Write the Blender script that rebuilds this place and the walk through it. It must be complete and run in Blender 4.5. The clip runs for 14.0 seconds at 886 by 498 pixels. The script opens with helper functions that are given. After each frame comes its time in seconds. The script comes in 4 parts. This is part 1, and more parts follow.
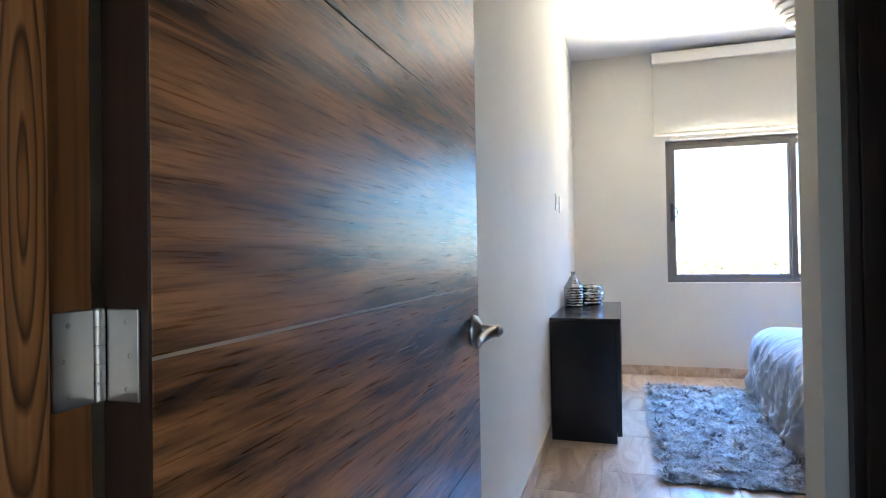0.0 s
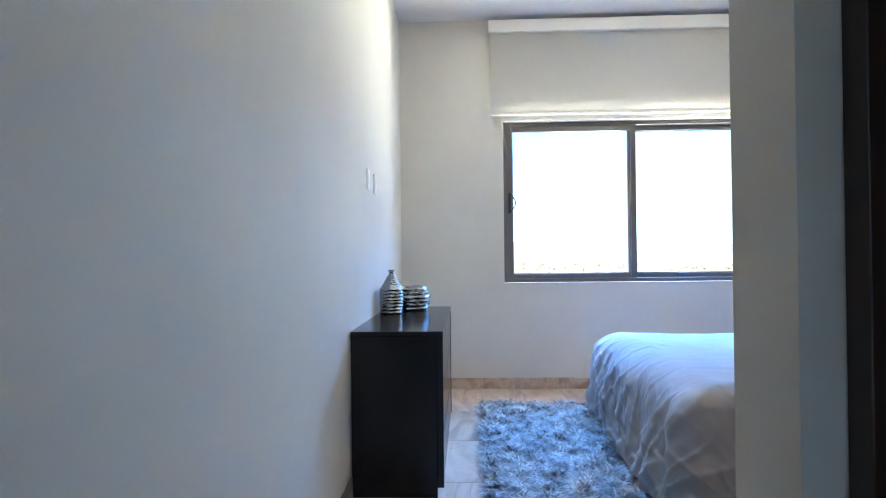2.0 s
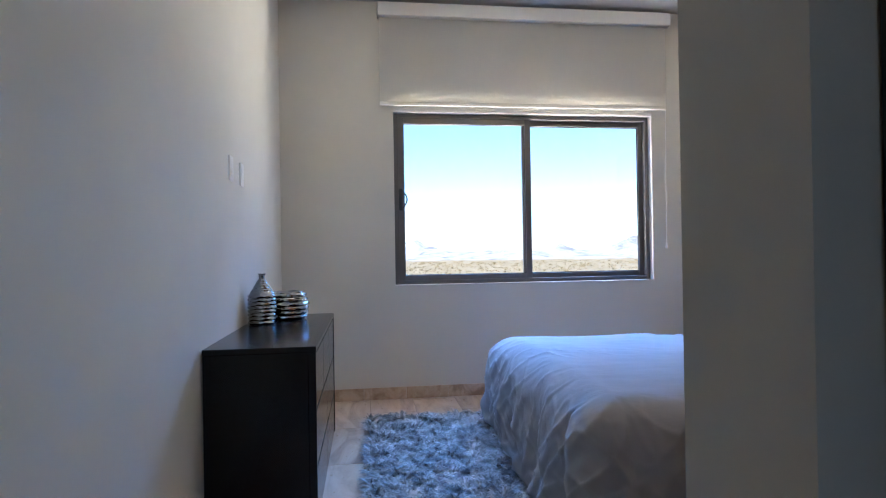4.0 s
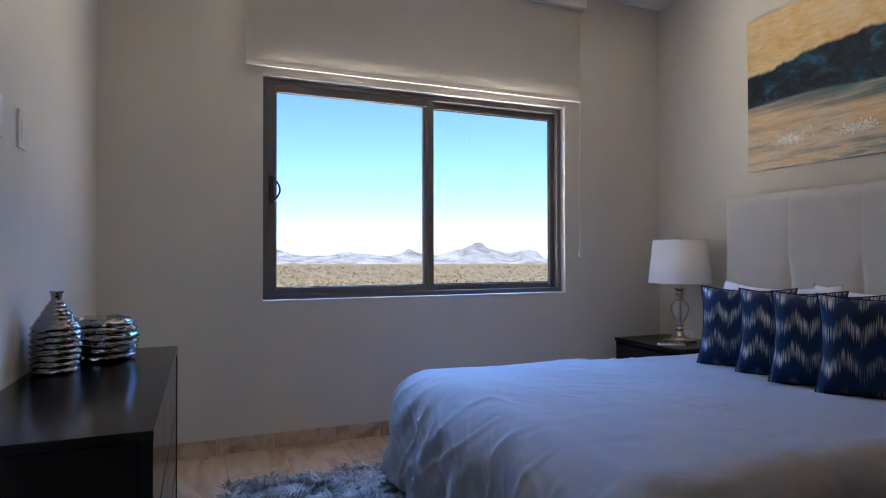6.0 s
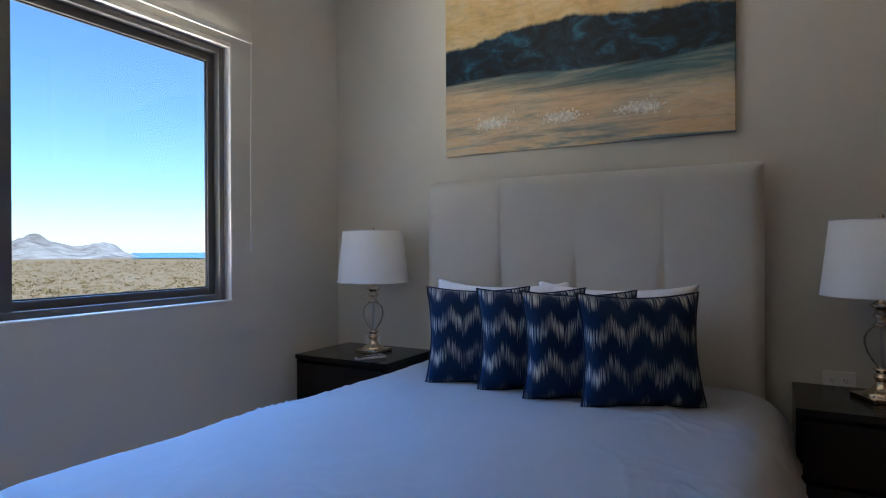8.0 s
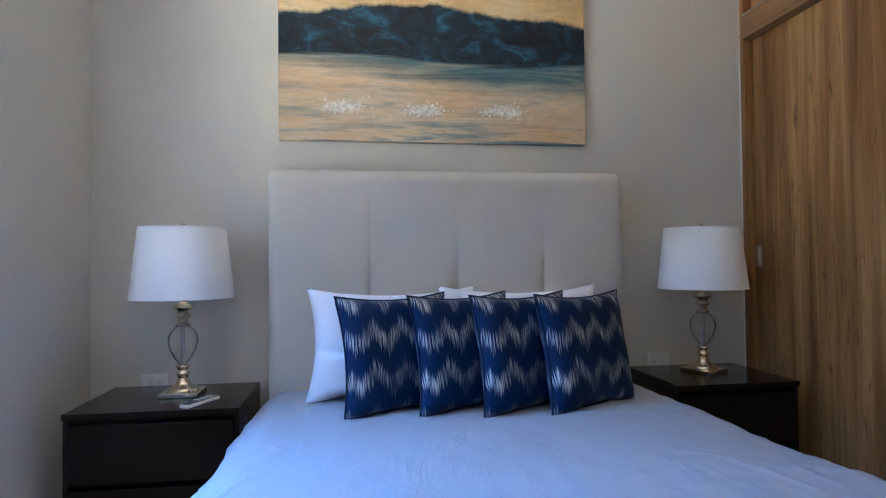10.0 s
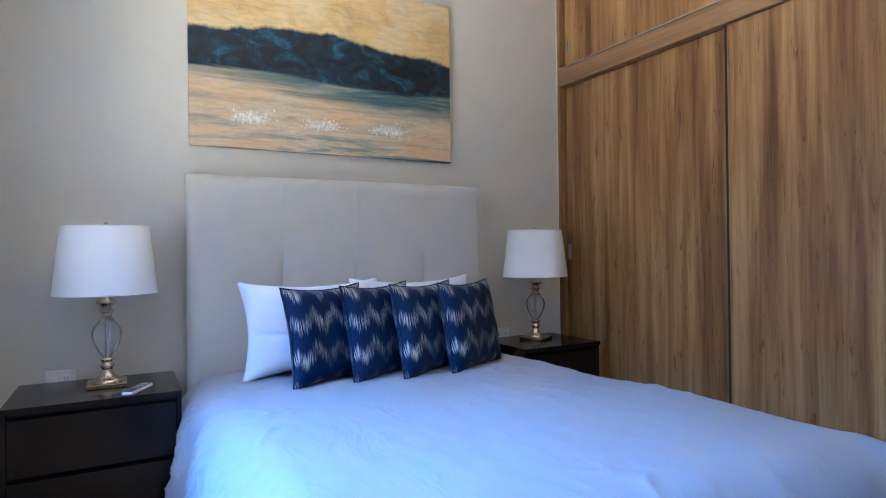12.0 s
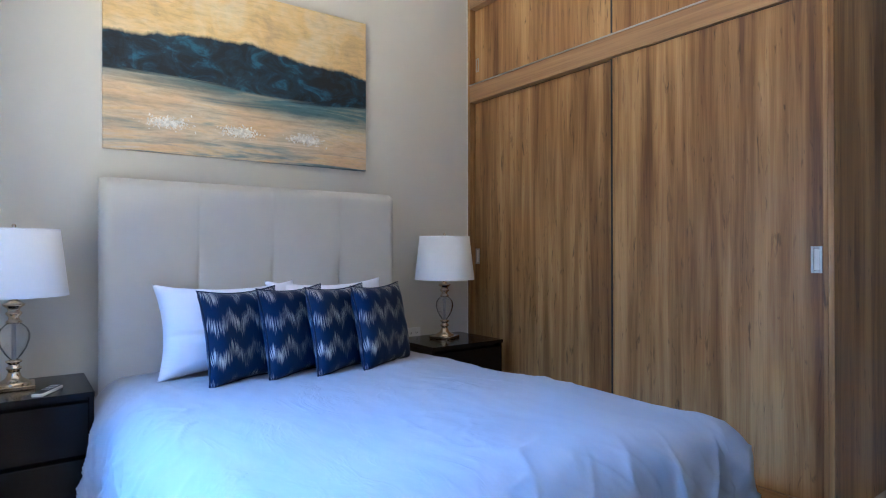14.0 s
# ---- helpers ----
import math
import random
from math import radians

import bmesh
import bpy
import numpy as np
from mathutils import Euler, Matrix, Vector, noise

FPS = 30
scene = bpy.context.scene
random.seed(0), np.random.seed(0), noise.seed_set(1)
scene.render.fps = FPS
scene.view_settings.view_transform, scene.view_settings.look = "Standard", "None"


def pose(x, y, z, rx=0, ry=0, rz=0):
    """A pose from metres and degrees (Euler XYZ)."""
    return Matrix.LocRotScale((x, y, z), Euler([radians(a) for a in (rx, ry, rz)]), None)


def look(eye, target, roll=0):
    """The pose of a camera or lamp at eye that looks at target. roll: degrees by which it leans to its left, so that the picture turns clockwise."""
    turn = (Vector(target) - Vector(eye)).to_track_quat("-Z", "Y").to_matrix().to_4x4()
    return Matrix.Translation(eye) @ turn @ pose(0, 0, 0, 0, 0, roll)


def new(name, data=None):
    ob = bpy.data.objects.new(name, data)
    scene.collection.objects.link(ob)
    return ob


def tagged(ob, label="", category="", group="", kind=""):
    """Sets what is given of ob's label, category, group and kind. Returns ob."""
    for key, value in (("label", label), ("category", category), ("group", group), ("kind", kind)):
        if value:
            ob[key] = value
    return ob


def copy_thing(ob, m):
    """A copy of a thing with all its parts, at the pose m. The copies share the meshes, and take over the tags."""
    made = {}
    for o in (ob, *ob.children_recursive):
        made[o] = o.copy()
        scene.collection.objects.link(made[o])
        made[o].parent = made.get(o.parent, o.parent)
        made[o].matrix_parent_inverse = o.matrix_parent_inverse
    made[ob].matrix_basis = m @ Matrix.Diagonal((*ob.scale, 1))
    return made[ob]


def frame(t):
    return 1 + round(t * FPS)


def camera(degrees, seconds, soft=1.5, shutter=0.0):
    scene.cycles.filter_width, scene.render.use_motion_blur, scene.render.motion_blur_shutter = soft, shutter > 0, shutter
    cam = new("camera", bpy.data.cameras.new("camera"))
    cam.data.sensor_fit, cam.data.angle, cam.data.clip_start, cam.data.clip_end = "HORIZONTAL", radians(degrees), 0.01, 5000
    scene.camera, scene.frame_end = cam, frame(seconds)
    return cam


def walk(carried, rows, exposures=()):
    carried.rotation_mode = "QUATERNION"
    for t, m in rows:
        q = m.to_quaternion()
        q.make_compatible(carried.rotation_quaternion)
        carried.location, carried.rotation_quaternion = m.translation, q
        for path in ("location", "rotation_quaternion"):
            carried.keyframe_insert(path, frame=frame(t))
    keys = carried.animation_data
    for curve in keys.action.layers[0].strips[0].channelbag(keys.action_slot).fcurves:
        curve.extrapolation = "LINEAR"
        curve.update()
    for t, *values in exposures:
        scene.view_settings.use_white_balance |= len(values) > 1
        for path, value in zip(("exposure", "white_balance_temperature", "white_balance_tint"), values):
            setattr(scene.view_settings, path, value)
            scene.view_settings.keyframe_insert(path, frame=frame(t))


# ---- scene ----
cam = camera(74.3, 14.0, soft=1.1)
PATH = [
    (0, (0.054, 0.481, 1.154), (-0.533, 2.393, 1.177), -0.9),
    (0.5, (0.039, 0.712, 1.149), (-0.355, 2.673, 1.168), -0.9),
    (1, (0.059, 1.017, 1.134), (-0.174, 3.003, 1.151), -1.0),
    (1.5, (0.074, 1.257, 1.118), (-0.081, 3.251, 1.142), -0.8),
    (2, (0.146, 1.482, 1.107), (0.064, 3.48, 1.126), -0.6),
    (2.5, (0.216, 1.589, 1.102), (0.227, 3.589, 1.12), -0.7),
    (3, (0.281, 1.642, 1.1), (0.424, 3.637, 1.119), -0.7),
    (3.2, (0.287, 1.662, 1.099), (0.465, 3.654, 1.121), -0.8),
    (5.3, (0.105, 2.301, 1.147), (0.525, 4.257, 1.14), -0.1),
    (5.5, (0.112, 2.4, 1.119), (0.587, 4.343, 1.124), -0.0),
    (6, (0.131, 2.714, 1.131), (0.889, 4.565, 1.154), -0.1),
    (6.5, (0.13, 2.941, 1.141), (1.145, 4.664, 1.179), -0.3),
    (7, (0.164, 3.203, 1.149), (1.462, 4.724, 1.18), -0.4),
    (7.5, (0.279, 3.47, 1.156), (1.809, 4.758, 1.169), -0.3),
    (8, (0.403, 3.783, 1.139), (2.146, 4.763, 1.134), -0.3),
    (8.2, (0.447, 3.903, 1.142), (2.244, 4.78, 1.14), -0.2),
    (10.3, (0.582, 5.176, 1.075), (2.528, 4.715, 1.111), -0.6),
    (10.5, (0.595, 5.264, 1.07), (2.512, 4.694, 1.099), -0.6),
    (11, (0.49, 5.492, 1.084), (2.325, 4.695, 1.094), -0.8),
    (11.5, (0.325, 5.621, 1.105), (2.114, 4.729, 1.115), -0.7),
    (12, (0.192, 5.669, 1.112), (1.951, 4.718, 1.119), -0.7),
    (12.5, (0.055, 5.716, 1.122), (1.796, 4.733, 1.12), -0.5),
    (13, (0.002, 5.75, 1.122), (1.725, 4.734, 1.122), -0.3),
    (13.5, (-0.02, 5.761, 1.125), (1.68, 4.708, 1.13), -0.3),
    (14, (-0.013, 5.748, 1.138), (1.599, 4.565, 1.144), -0.1),
]
SKY_W, GROUND_W = 760.0, 185.0
EXPOSURE = [(0.0, 2.25, 4800, 3), (1.5, 2.2, 4450, 1), (2.5, 1.65, 4450, 2), (3.2, 1.35, 4550, 4), (5.3, 0.7, 4750, 10), (6.5, 0.18, 4900, 11),
            (7.5, 0.1, 4750, 4), (8.2, 0.2, 4700, 4), (10.3, 1.05, 4500, 5), (14.0, 1.3, 4450, 5)]
walk(cam, [(t, look(eye, target, roll)) for t, eye, target, roll in PATH], EXPOSURE)

# ---- world and sun ----
SUN_EL, SUN_AZ = 48.0, 205.0          # degrees; azimuth clockwise from +y: the sun stands behind the house
world = bpy.data.worlds.new("sky")
scene.world = world
world.use_nodes = True
wn = world.node_tree
sky = wn.nodes.new("ShaderNodeTexSky")
sky.sky_type = 'NISHITA'
sky.sun_disc = False
sky.sun_elevation, sky.sun_rotation = radians(SUN_EL), radians(SUN_AZ)
sky.air_density, sky.dust_density, sky.ozone_density = 1.0, 0.3, 2.0
wn.nodes["Background"].inputs["Strength"].default_value = 0.15
wn.links.new(sky.outputs[0], wn.nodes["Background"].inputs["Color"])
sun = new("sun", bpy.data.lights.new("sun", "SUN"))
sun.data.energy, sun.data.angle, sun.data.color = 5.0, radians(0.53), (1.0, 0.95, 0.87)
a, e = radians(SUN_AZ), radians(SUN_EL)
sun.matrix_world = look((60 * math.sin(a) * math.cos(e), 60 * math.cos(a) * math.cos(e), 60 * math.sin(e)), (0, 0, 0))
# skylight from above the window head, and light thrown up by the bright ground below the sill
port = new("window_skylight", bpy.data.lights.new("window_skylight", "AREA"))
port.data.shape, port.data.size, port.data.size_y = 'RECTANGLE', 7.0, 3.0
port.data.energy, port.data.color = SKY_W, (0.24, 0.48, 1.0)
port.matrix_world = look((2.6, 10.8, 5.75), (1.3, 5.5, 1.2))
bounce = new("ground_light", bpy.data.lights.new("ground_light", "AREA"))
bounce.data.shape, bounce.data.size, bounce.data.size_y = 'RECTANGLE', 2.4, 1.2
bounce.data.energy, bounce.data.color = GROUND_W, (1.0, 0.76, 0.49)
bounce.matrix_world = look((1.5, 7.45, 0.05), (1.5, 4.9, 2.9))

# ---- materials ----
class Nodes:
    """A small wrapper round a material's node tree."""

    def __init__(self, name, rough=0.5, metal=0.0, spec=0.5):
        self.mat = bpy.data.materials.new(name)
        self.mat.use_nodes = True
        self.t = self.mat.node_tree
        self.b = self.t.nodes["Principled BSDF"]
        self.put("Roughness", rough), self.put("Metallic", metal), self.put("Specular IOR Level", spec)

    def put(self, key, value):
        self.wire(value, self.b.inputs[key])

    def wire(self, value, socket):
        if isinstance(value, bpy.types.NodeSocket):
            self.t.links.new(value, socket)
        elif isinstance(value, (tuple, list)) and len(value) == 3 and socket.type == 'RGBA':
            socket.default_value = (*value, 1)
        else:
            socket.default_value = value

    def node(self, kind, out=0, ins=(), **props):
        n = self.t.nodes.new("ShaderNode" + kind)
        for k, v in props.items():
            setattr(n, k, v)
        for k, v in dict(ins).items():
            self.wire(v, n.inputs[k])
        return n.outputs[out]

    def coords(self, which="Object", scale=(1, 1, 1), rot=(0, 0, 0), shift=(0, 0, 0)):
        c = self.node("TexCoord", which)
        return self.node("Mapping", 0, {"Vector": c, "Scale": scale, "Rotation": rot, "Location": shift})

    def noise(self, scale, detail=4, vec=None, rough=0.55, distort=0.0, out=0):
        ins = {"Scale": scale, "Detail": detail, "Roughness": rough, "Distortion": distort}
        ins["Vector"] = vec if vec is not None else self.coords()
        return self.node("TexNoise", out, ins)

    def ramp(self, fac, *stops):
        n = self.t.nodes.new("ShaderNodeValToRGB")
        el = n.color_ramp.elements
        while len(el) < len(stops):
            el.new(0.5)
        for s, (p, c) in zip(el, stops):
            s.position = p
            s.color = (*c, 1) if isinstance(c, tuple) else (c, c, c, 1)
        self.wire(fac, n.inputs[0])
        return n.outputs[0]

    def math(self, op, a, b=0.0, clamp=False):
        n = self.t.nodes.new("ShaderNodeMath")
        n.operation, n.use_clamp = op, clamp
        self.wire(a, n.inputs[0]), self.wire(b, n.inputs[1])
        return n.outputs[0]

    def mix(self, fac, a, b, mode='MIX'):
        n = self.t.nodes.new("ShaderNodeMix")
        n.data_type, n.blend_type = 'RGBA', mode
        self.wire(fac, n.inputs[0]), self.wire(a, n.inputs[6]), self.wire(b, n.inputs[7])
        return n.outputs[2]

    def bump(self, height, strength=0.2, distance=0.01, normal=None):
        ins = {"Height": height, "Strength": strength, "Distance": distance}
        if normal is not None:
            ins["Normal"] = normal
        out = self.node("Bump", 0, ins)
        self.put("Normal", out)
        return out

    def axes(self, vec=None):
        n = self.t.nodes.new("ShaderNodeSeparateXYZ")
        self.wire(vec if vec is not None else self.coords(), n.inputs[0])
        return n.outputs


def plain(name, colour, rough=0.5, metal=0.0, vary=0.06, scale=9.0, bump=0.05, fine=120.0, spec=0.5):
    m = Nodes(name, rough, metal, spec)
    lo, hi = tuple(c * (1 - vary) for c in colour), tuple(min(1, c * (1 + vary)) for c in colour)
    m.put("Base Color", m.ramp(m.noise(scale), (0.3, lo), (0.7, hi)))
    r = m.noise(scale * 2.3, 5)
    m.put("Roughness", m.math('ADD', rough - 0.05, m.math('MULTIPLY', r, 0.1)))
    if bump:
        m.bump(m.noise(fine, 3), bump, 0.002)
    return m.mat


def plaster(name, colour):
    m = Nodes(name, 0.7, 0, 0.3)
    c1 = m.ramp(m.noise(1.3, 5), (0.3, tuple(c * 0.955 for c in colour)), (0.7, tuple(min(1, c * 1.03) for c in colour)))
    smudge = m.ramp(m.noise(2.2, 2, distort=1.0), (0.63, 0.0), (0.75, 1.0))
    m.put("Base Color", c1)
    m.put("Roughness", m.mix(smudge, (0.66, 0.66, 0.66), (0.52, 0.52, 0.52)))
    h = m.math('ADD', m.noise(6, 4), m.math('MULTIPLY', m.noise(160, 3), 0.12))
    m.bump(h, 0.22, 0.006)
    return m.mat


def wood(name, dark, light, axis, rough=0.4, ring=22.0, stretch=0.06, contrast=(0.3, 0.68), distort=1.2, relief=0.12, fleck=0.35):
    """Wood with its grain along the given axis (0, 1, 2)."""
    m = Nodes(name, rough)
    s = [1.0, 1.0, 1.0]
    s[axis] = stretch
    rnd = m.node("ObjectInfo", "Random")
    shift = m.node("CombineXYZ", 0, {0: m.math('MULTIPLY', rnd, 3.1), 1: m.math('MULTIPLY', rnd, 7.7), 2: m.math('MULTIPLY', rnd, 5.3)})
    v = m.node("VectorMath", 0, {0: m.coords(scale=tuple(s)), 1: shift}, operation='ADD')
    broad = m.noise(ring * 0.22, 3, v, 0.5, distort)
    band = m.noise(ring, 5, v, 0.62, distort * 0.7)
    s[axis] = stretch * 0.35
    fine = m.noise(ring * 9, 3, m.coords(scale=tuple(s)), 0.6)
    f = m.math('ADD', m.math('MULTIPLY', broad, 0.45), m.math('MULTIPLY', band, 0.55))
    mid = tuple((p + q) / 2 for p, q in zip(dark, light))
    base = m.ramp(f, (contrast[0], dark), ((contrast[0] + contrast[1]) / 2, mid), (contrast[1], light))
    pores = m.ramp(fine, (0.35, 1.0 - fleck), (0.55, 1.0))
    m.put("Base Color", m.mix(1.0, base, pores, 'MULTIPLY'))
    m.put("Roughness", m.math('ADD', rough - 0.06, m.math('MULTIPLY', fine, 0.14)))
    m.bump(m.math('ADD', m.math('MULTIPLY', fine, 0.6), band), relief, 0.0015)
    return m.mat


def fabric(name, colour, rough=0.85, weave=900.0, sheen=0.2, vary=0.05, wrinkle=0.0):
    m = Nodes(name, rough, 0, 0.25)
    lo = tuple(c * (1 - vary) for c in colour)
    m.put("Base Color", m.ramp(m.noise(5, 5), (0.3, lo), (0.7, colour)))
    m.put("Sheen Weight", sheen)
    n = m.bump(m.noise(weave, 2), 0.12, 0.0006)
    if wrinkle:
        line = m.ramp(m.noise(4.5, 4, m.coords(scale=(0.6, 1.3, 1.0)), distort=1.0), (0.44, 0.0), (0.5, 1.0), (0.56, 0.0))
        where = m.ramp(m.noise(2.4, 2), (0.45, 0.0), (0.62, 1.0))
        soft_fold = m.noise(7, 3, m.coords(scale=(0.5, 1.2, 1.0)))
        m.bump(m.math('ADD', m.math('MULTIPLY', m.math('MULTIPLY', line, where), 0.22), m.math('MULTIPLY', soft_fold, 1.3)), wrinkle, 0.009, n)
    return m.mat


def veneer(name):
    """Crown-cut oak veneer laid in upright leaves: soft wide bands, short dark flecks and fine pores."""
    m = Nodes(name, 0.42)
    rnd = m.node("ObjectInfo", "Random")
    shift = m.node("CombineXYZ", 0, {0: m.math('MULTIPLY', rnd, 9.1), 2: m.math('MULTIPLY', rnd, 5.3)})
    v = m.node("VectorMath", 0, {0: m.coords(), 1: shift}, operation='ADD')

    def along(stretch):
        return m.node("Mapping", 0, {"Vector": v, "Scale": (1, 1, stretch)})

    wide = m.noise(7.5, 2, along(0.06), 0.45, 0.3)
    band = m.noise(24, 4, along(0.045), 0.6, 0.5)
    f = m.math('ADD', m.math('MULTIPLY', wide, 0.55), m.math('MULTIPLY', band, 0.45))
    base = m.ramp(f, (0.37, (0.150, 0.064, 0.016)), (0.46, (0.275, 0.137, 0.038)), (0.54, (0.385, 0.208, 0.064)), (0.63, (0.51, 0.312, 0.115)))
    fleck = m.ramp(m.noise(44, 3, along(0.14), 0.6, 0.8), (0.28, 0.42), (0.40, 1.0))
    fine = m.noise(230, 3, along(0.02), 0.6)
    c = m.mix(1.0, base, fleck, 'MULTIPLY')
    m.put("Base Color", m.mix(1.0, c, m.ramp(fine, (0.35, 0.84), (0.58, 1.0)), 'MULTIPLY'))
    m.put("Roughness", m.math('ADD', 0.36, m.math('MULTIPLY', fine, 0.14)))
    m.bump(m.math('ADD', m.math('MULTIPLY', fine, 0.6), band), 0.12, 0.0015)
    return m.mat


MAT_WALL = plaster("greige_paint", (0.665, 0.63, 0.545))
MAT_CEIL = plaster("ceiling_paint", (0.78, 0.765, 0.74))
MAT_DOOR = wood("walnut_veneer", (0.030, 0.010, 0.003), (0.42, 0.185, 0.060), 1, 0.28, 34, 0.085, (0.42, 0.585), 1.1, relief=0.02)
MAT_DOOR.node_tree.nodes["Principled BSDF"].inputs["Specular IOR Level"].default_value = 0.4
MAT_JAMB = wood("jamb_wood", (0.10, 0.038, 0.010), (0.36, 0.16, 0.045), 2, 0.4, 17, 0.06, (0.35, 0.65), 2.2)


def cathedral(name):
    """Flat-sawn softwood: nested long ovals round one heart, with dark latewood lines."""
    m = Nodes(name, 0.4)
    v = m.coords(scale=(1, 1, 0.10), shift=(0, -0.738, -0.117))
    ax = m.axes(v)
    wob = m.math('MULTIPLY', m.math('SUBTRACT', m.noise(14, 3, m.coords(scale=(1, 1, 0.25))), 0.5), 0.012)
    d = m.math('SQRT', m.math('ADD', m.math('POWER', ax[1], 2.0), m.math('POWER', ax[2], 2.0)))
    ring = m.math('FRACT', m.math('MULTIPLY', m.math('ADD', d, wob), 200.0))
    fine = m.noise(260, 3, m.coords(scale=(1, 1, 0.03)))
    c = m.ramp(ring, (0.0, (0.36, 0.165, 0.050)), (0.55, (0.29, 0.125, 0.036)), (0.85, (0.06, 0.018, 0.004)), (1.0, (0.33, 0.15, 0.045)))
    m.put("Base Color", m.mix(1.0, c, m.ramp(fine, (0.35, 0.72), (0.6, 1.0)), 'MULTIPLY'))
    m.bump(fine, 0.1, 0.001)
    return m.mat


MAT_STOP = cathedral("flat_sawn_stop")
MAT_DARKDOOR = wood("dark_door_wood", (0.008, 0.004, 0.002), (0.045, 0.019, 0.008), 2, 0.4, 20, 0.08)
MAT_CLOSET = veneer("closet_oak")
MAT_CLOSET_H = wood("closet_oak_rail", (0.22, 0.115, 0.044), (0.46, 0.275, 0.118), 0, 0.38, 17, 0.035, (0.34, 0.66), 0.5, fleck=0.2)
MAT_ESP = wood("espresso_wood", (0.006, 0.004, 0.0035), (0.011, 0.007, 0.006), 1, 0.16, 26, 0.05, relief=0.02)
MAT_ESP.node_tree.nodes["Principled BSDF"].inputs["Specular IOR Level"].default_value = 0.32
MAT_STEEL = plain("brushed_nickel", (0.48, 0.47, 0.45), 0.3, 1.0, 0.05, 40, 0.03, 400)
MAT_SCREW = plain("screw_steel", (0.35, 0.33, 0.31), 0.35, 1.0)
MAT_CHAMPAGNE = plain("champagne_metal", (0.72, 0.60, 0.44), 0.13, 1.0, 0.04, 30, 0.0)
MAT_CHROME = plain("silvered_ceramic", (0.30, 0.295, 0.29), 0.06, 1.0, 0.08, 60, 0.03, 60)
# dark bronze lifted towards grey: the window's veiling glare is in the colour
MAT_ALU = plain("bronze_aluminium_glare", (0.13, 0.12, 0.11), 0.45, 0.2, 0.05, 20, 0.02)
# bathroom hinge metal, with the dimness of the doorway in its colour
MAT_HINGE_DIM = plain("shaded_hinge_metal", (0.035, 0.033, 0.032), 0.4, 0.6)
MAT_BLACK = plain("black_plastic", (0.012, 0.012, 0.014), 0.35)
# window gaskets, and the black of shaded gaps in the closet front
MAT_GASKET_GAP = plain("gasket_and_gap_shade", (0.02, 0.02, 0.022), 0.7)
MAT_WHITEP = plain("white_plastic", (0.80, 0.78, 0.74), 0.35, vary=0.02, bump=0)
MAT_GREYP = plain("grey_button", (0.28, 0.29, 0.30), 0.5)
MAT_REVEAL = plain("window_reveal_paint", (0.74, 0.70, 0.64), 0.5)
MAT_DUVET = fabric("white_duvet_cotton", (0.69, 0.685, 0.70), 0.8, 1100, 0.25, 0.03, 0.42)
MAT_PILLOW = fabric("white_pillow_cotton", (0.82, 0.81, 0.81), 0.8, 1100, 0.25, 0.03, 0.4)
MAT_HEAD = fabric("taupe_upholstery", (0.58, 0.55, 0.485), 0.85, 650, 0.35, 0.06, 0.05)
MAT_MATTRESS = fabric("mattress_ticking", (0.72, 0.71, 0.70))
MAT_GLUE = plain("groove_strip", (0.46, 0.37, 0.26), 0.5)


def shade_material():
    m = Nodes("lampshade_linen", 0.8, 0, 0.2)
    lo, hi = (0.79, 0.79, 0.80), (0.81, 0.81, 0.82)
    m.put("Base Color", m.ramp(m.noise(300, 2, m.coords(scale=(1, 1, 0.1))), (0.3, lo), (0.7, hi)))
    m.put("Transmission Weight", 0.0)
    m.put("Subsurface Weight", 0.0)
    m.bump(m.noise(700, 2), 0.03, 0.0005)
    return m.mat


def blind_material():
    m = Nodes("roller_blind_fabric", 0.8, 0, 0.2)
    m.put("Base Color", m.ramp(m.noise(700, 2), (0.3, (0.84, 0.80, 0.72)), (0.7, (0.88, 0.85, 0.77))))
    m.bump(m.noise(900, 2), 0.15, 0.0006)
    return m.mat


def glass_material(name="clear_glass", tint=(1, 1, 1), rough=0.0):
    m = Nodes(name, rough, 0)
    m.put("Base Color", tint)
    m.put("Transmission Weight", 1.0)
    m.put("IOR", 1.45)
    return m.mat


def stone_material():
    m = Nodes("travertine_tile", 0.3, 0, 0.5)
    rnd = m.node("ObjectInfo", "Random")
    shift = m.node("CombineXYZ", 0, {0: m.math('MULTIPLY', rnd, 31.0), 1: m.math('MULTIPLY', rnd, 17.0), 2: m.math('MULTIPLY', rnd, 9.0)})
    v = m.node("VectorMath", 0, {0: m.coords(scale=(1, 0.22, 0.6)), 1: shift}, operation='ADD')
    vein = m.noise(7, 6, v, 0.6, 1.4)
    base = m.ramp(vein, (0.36, (0.33, 0.225, 0.135)), (0.5, (0.50, 0.37, 0.245)), (0.64, (0.60, 0.48, 0.345)))
    tone = m.ramp(rnd, (0.0, (0.78, 0.76, 0.73)), (0.5, (0.95, 0.94, 0.93)), (1.0, (1.1, 1.1, 1.1)))
    m.put("Base Color", m.mix(1.0, base, tone, 'MULTIPLY'))
    m.put("Roughness", m.math('ADD', 0.22, m.math('MULTIPLY', m.noise(30, 4), 0.16)))
    m.bump(m.noise(60, 4), 0.06, 0.001)
    return m.mat


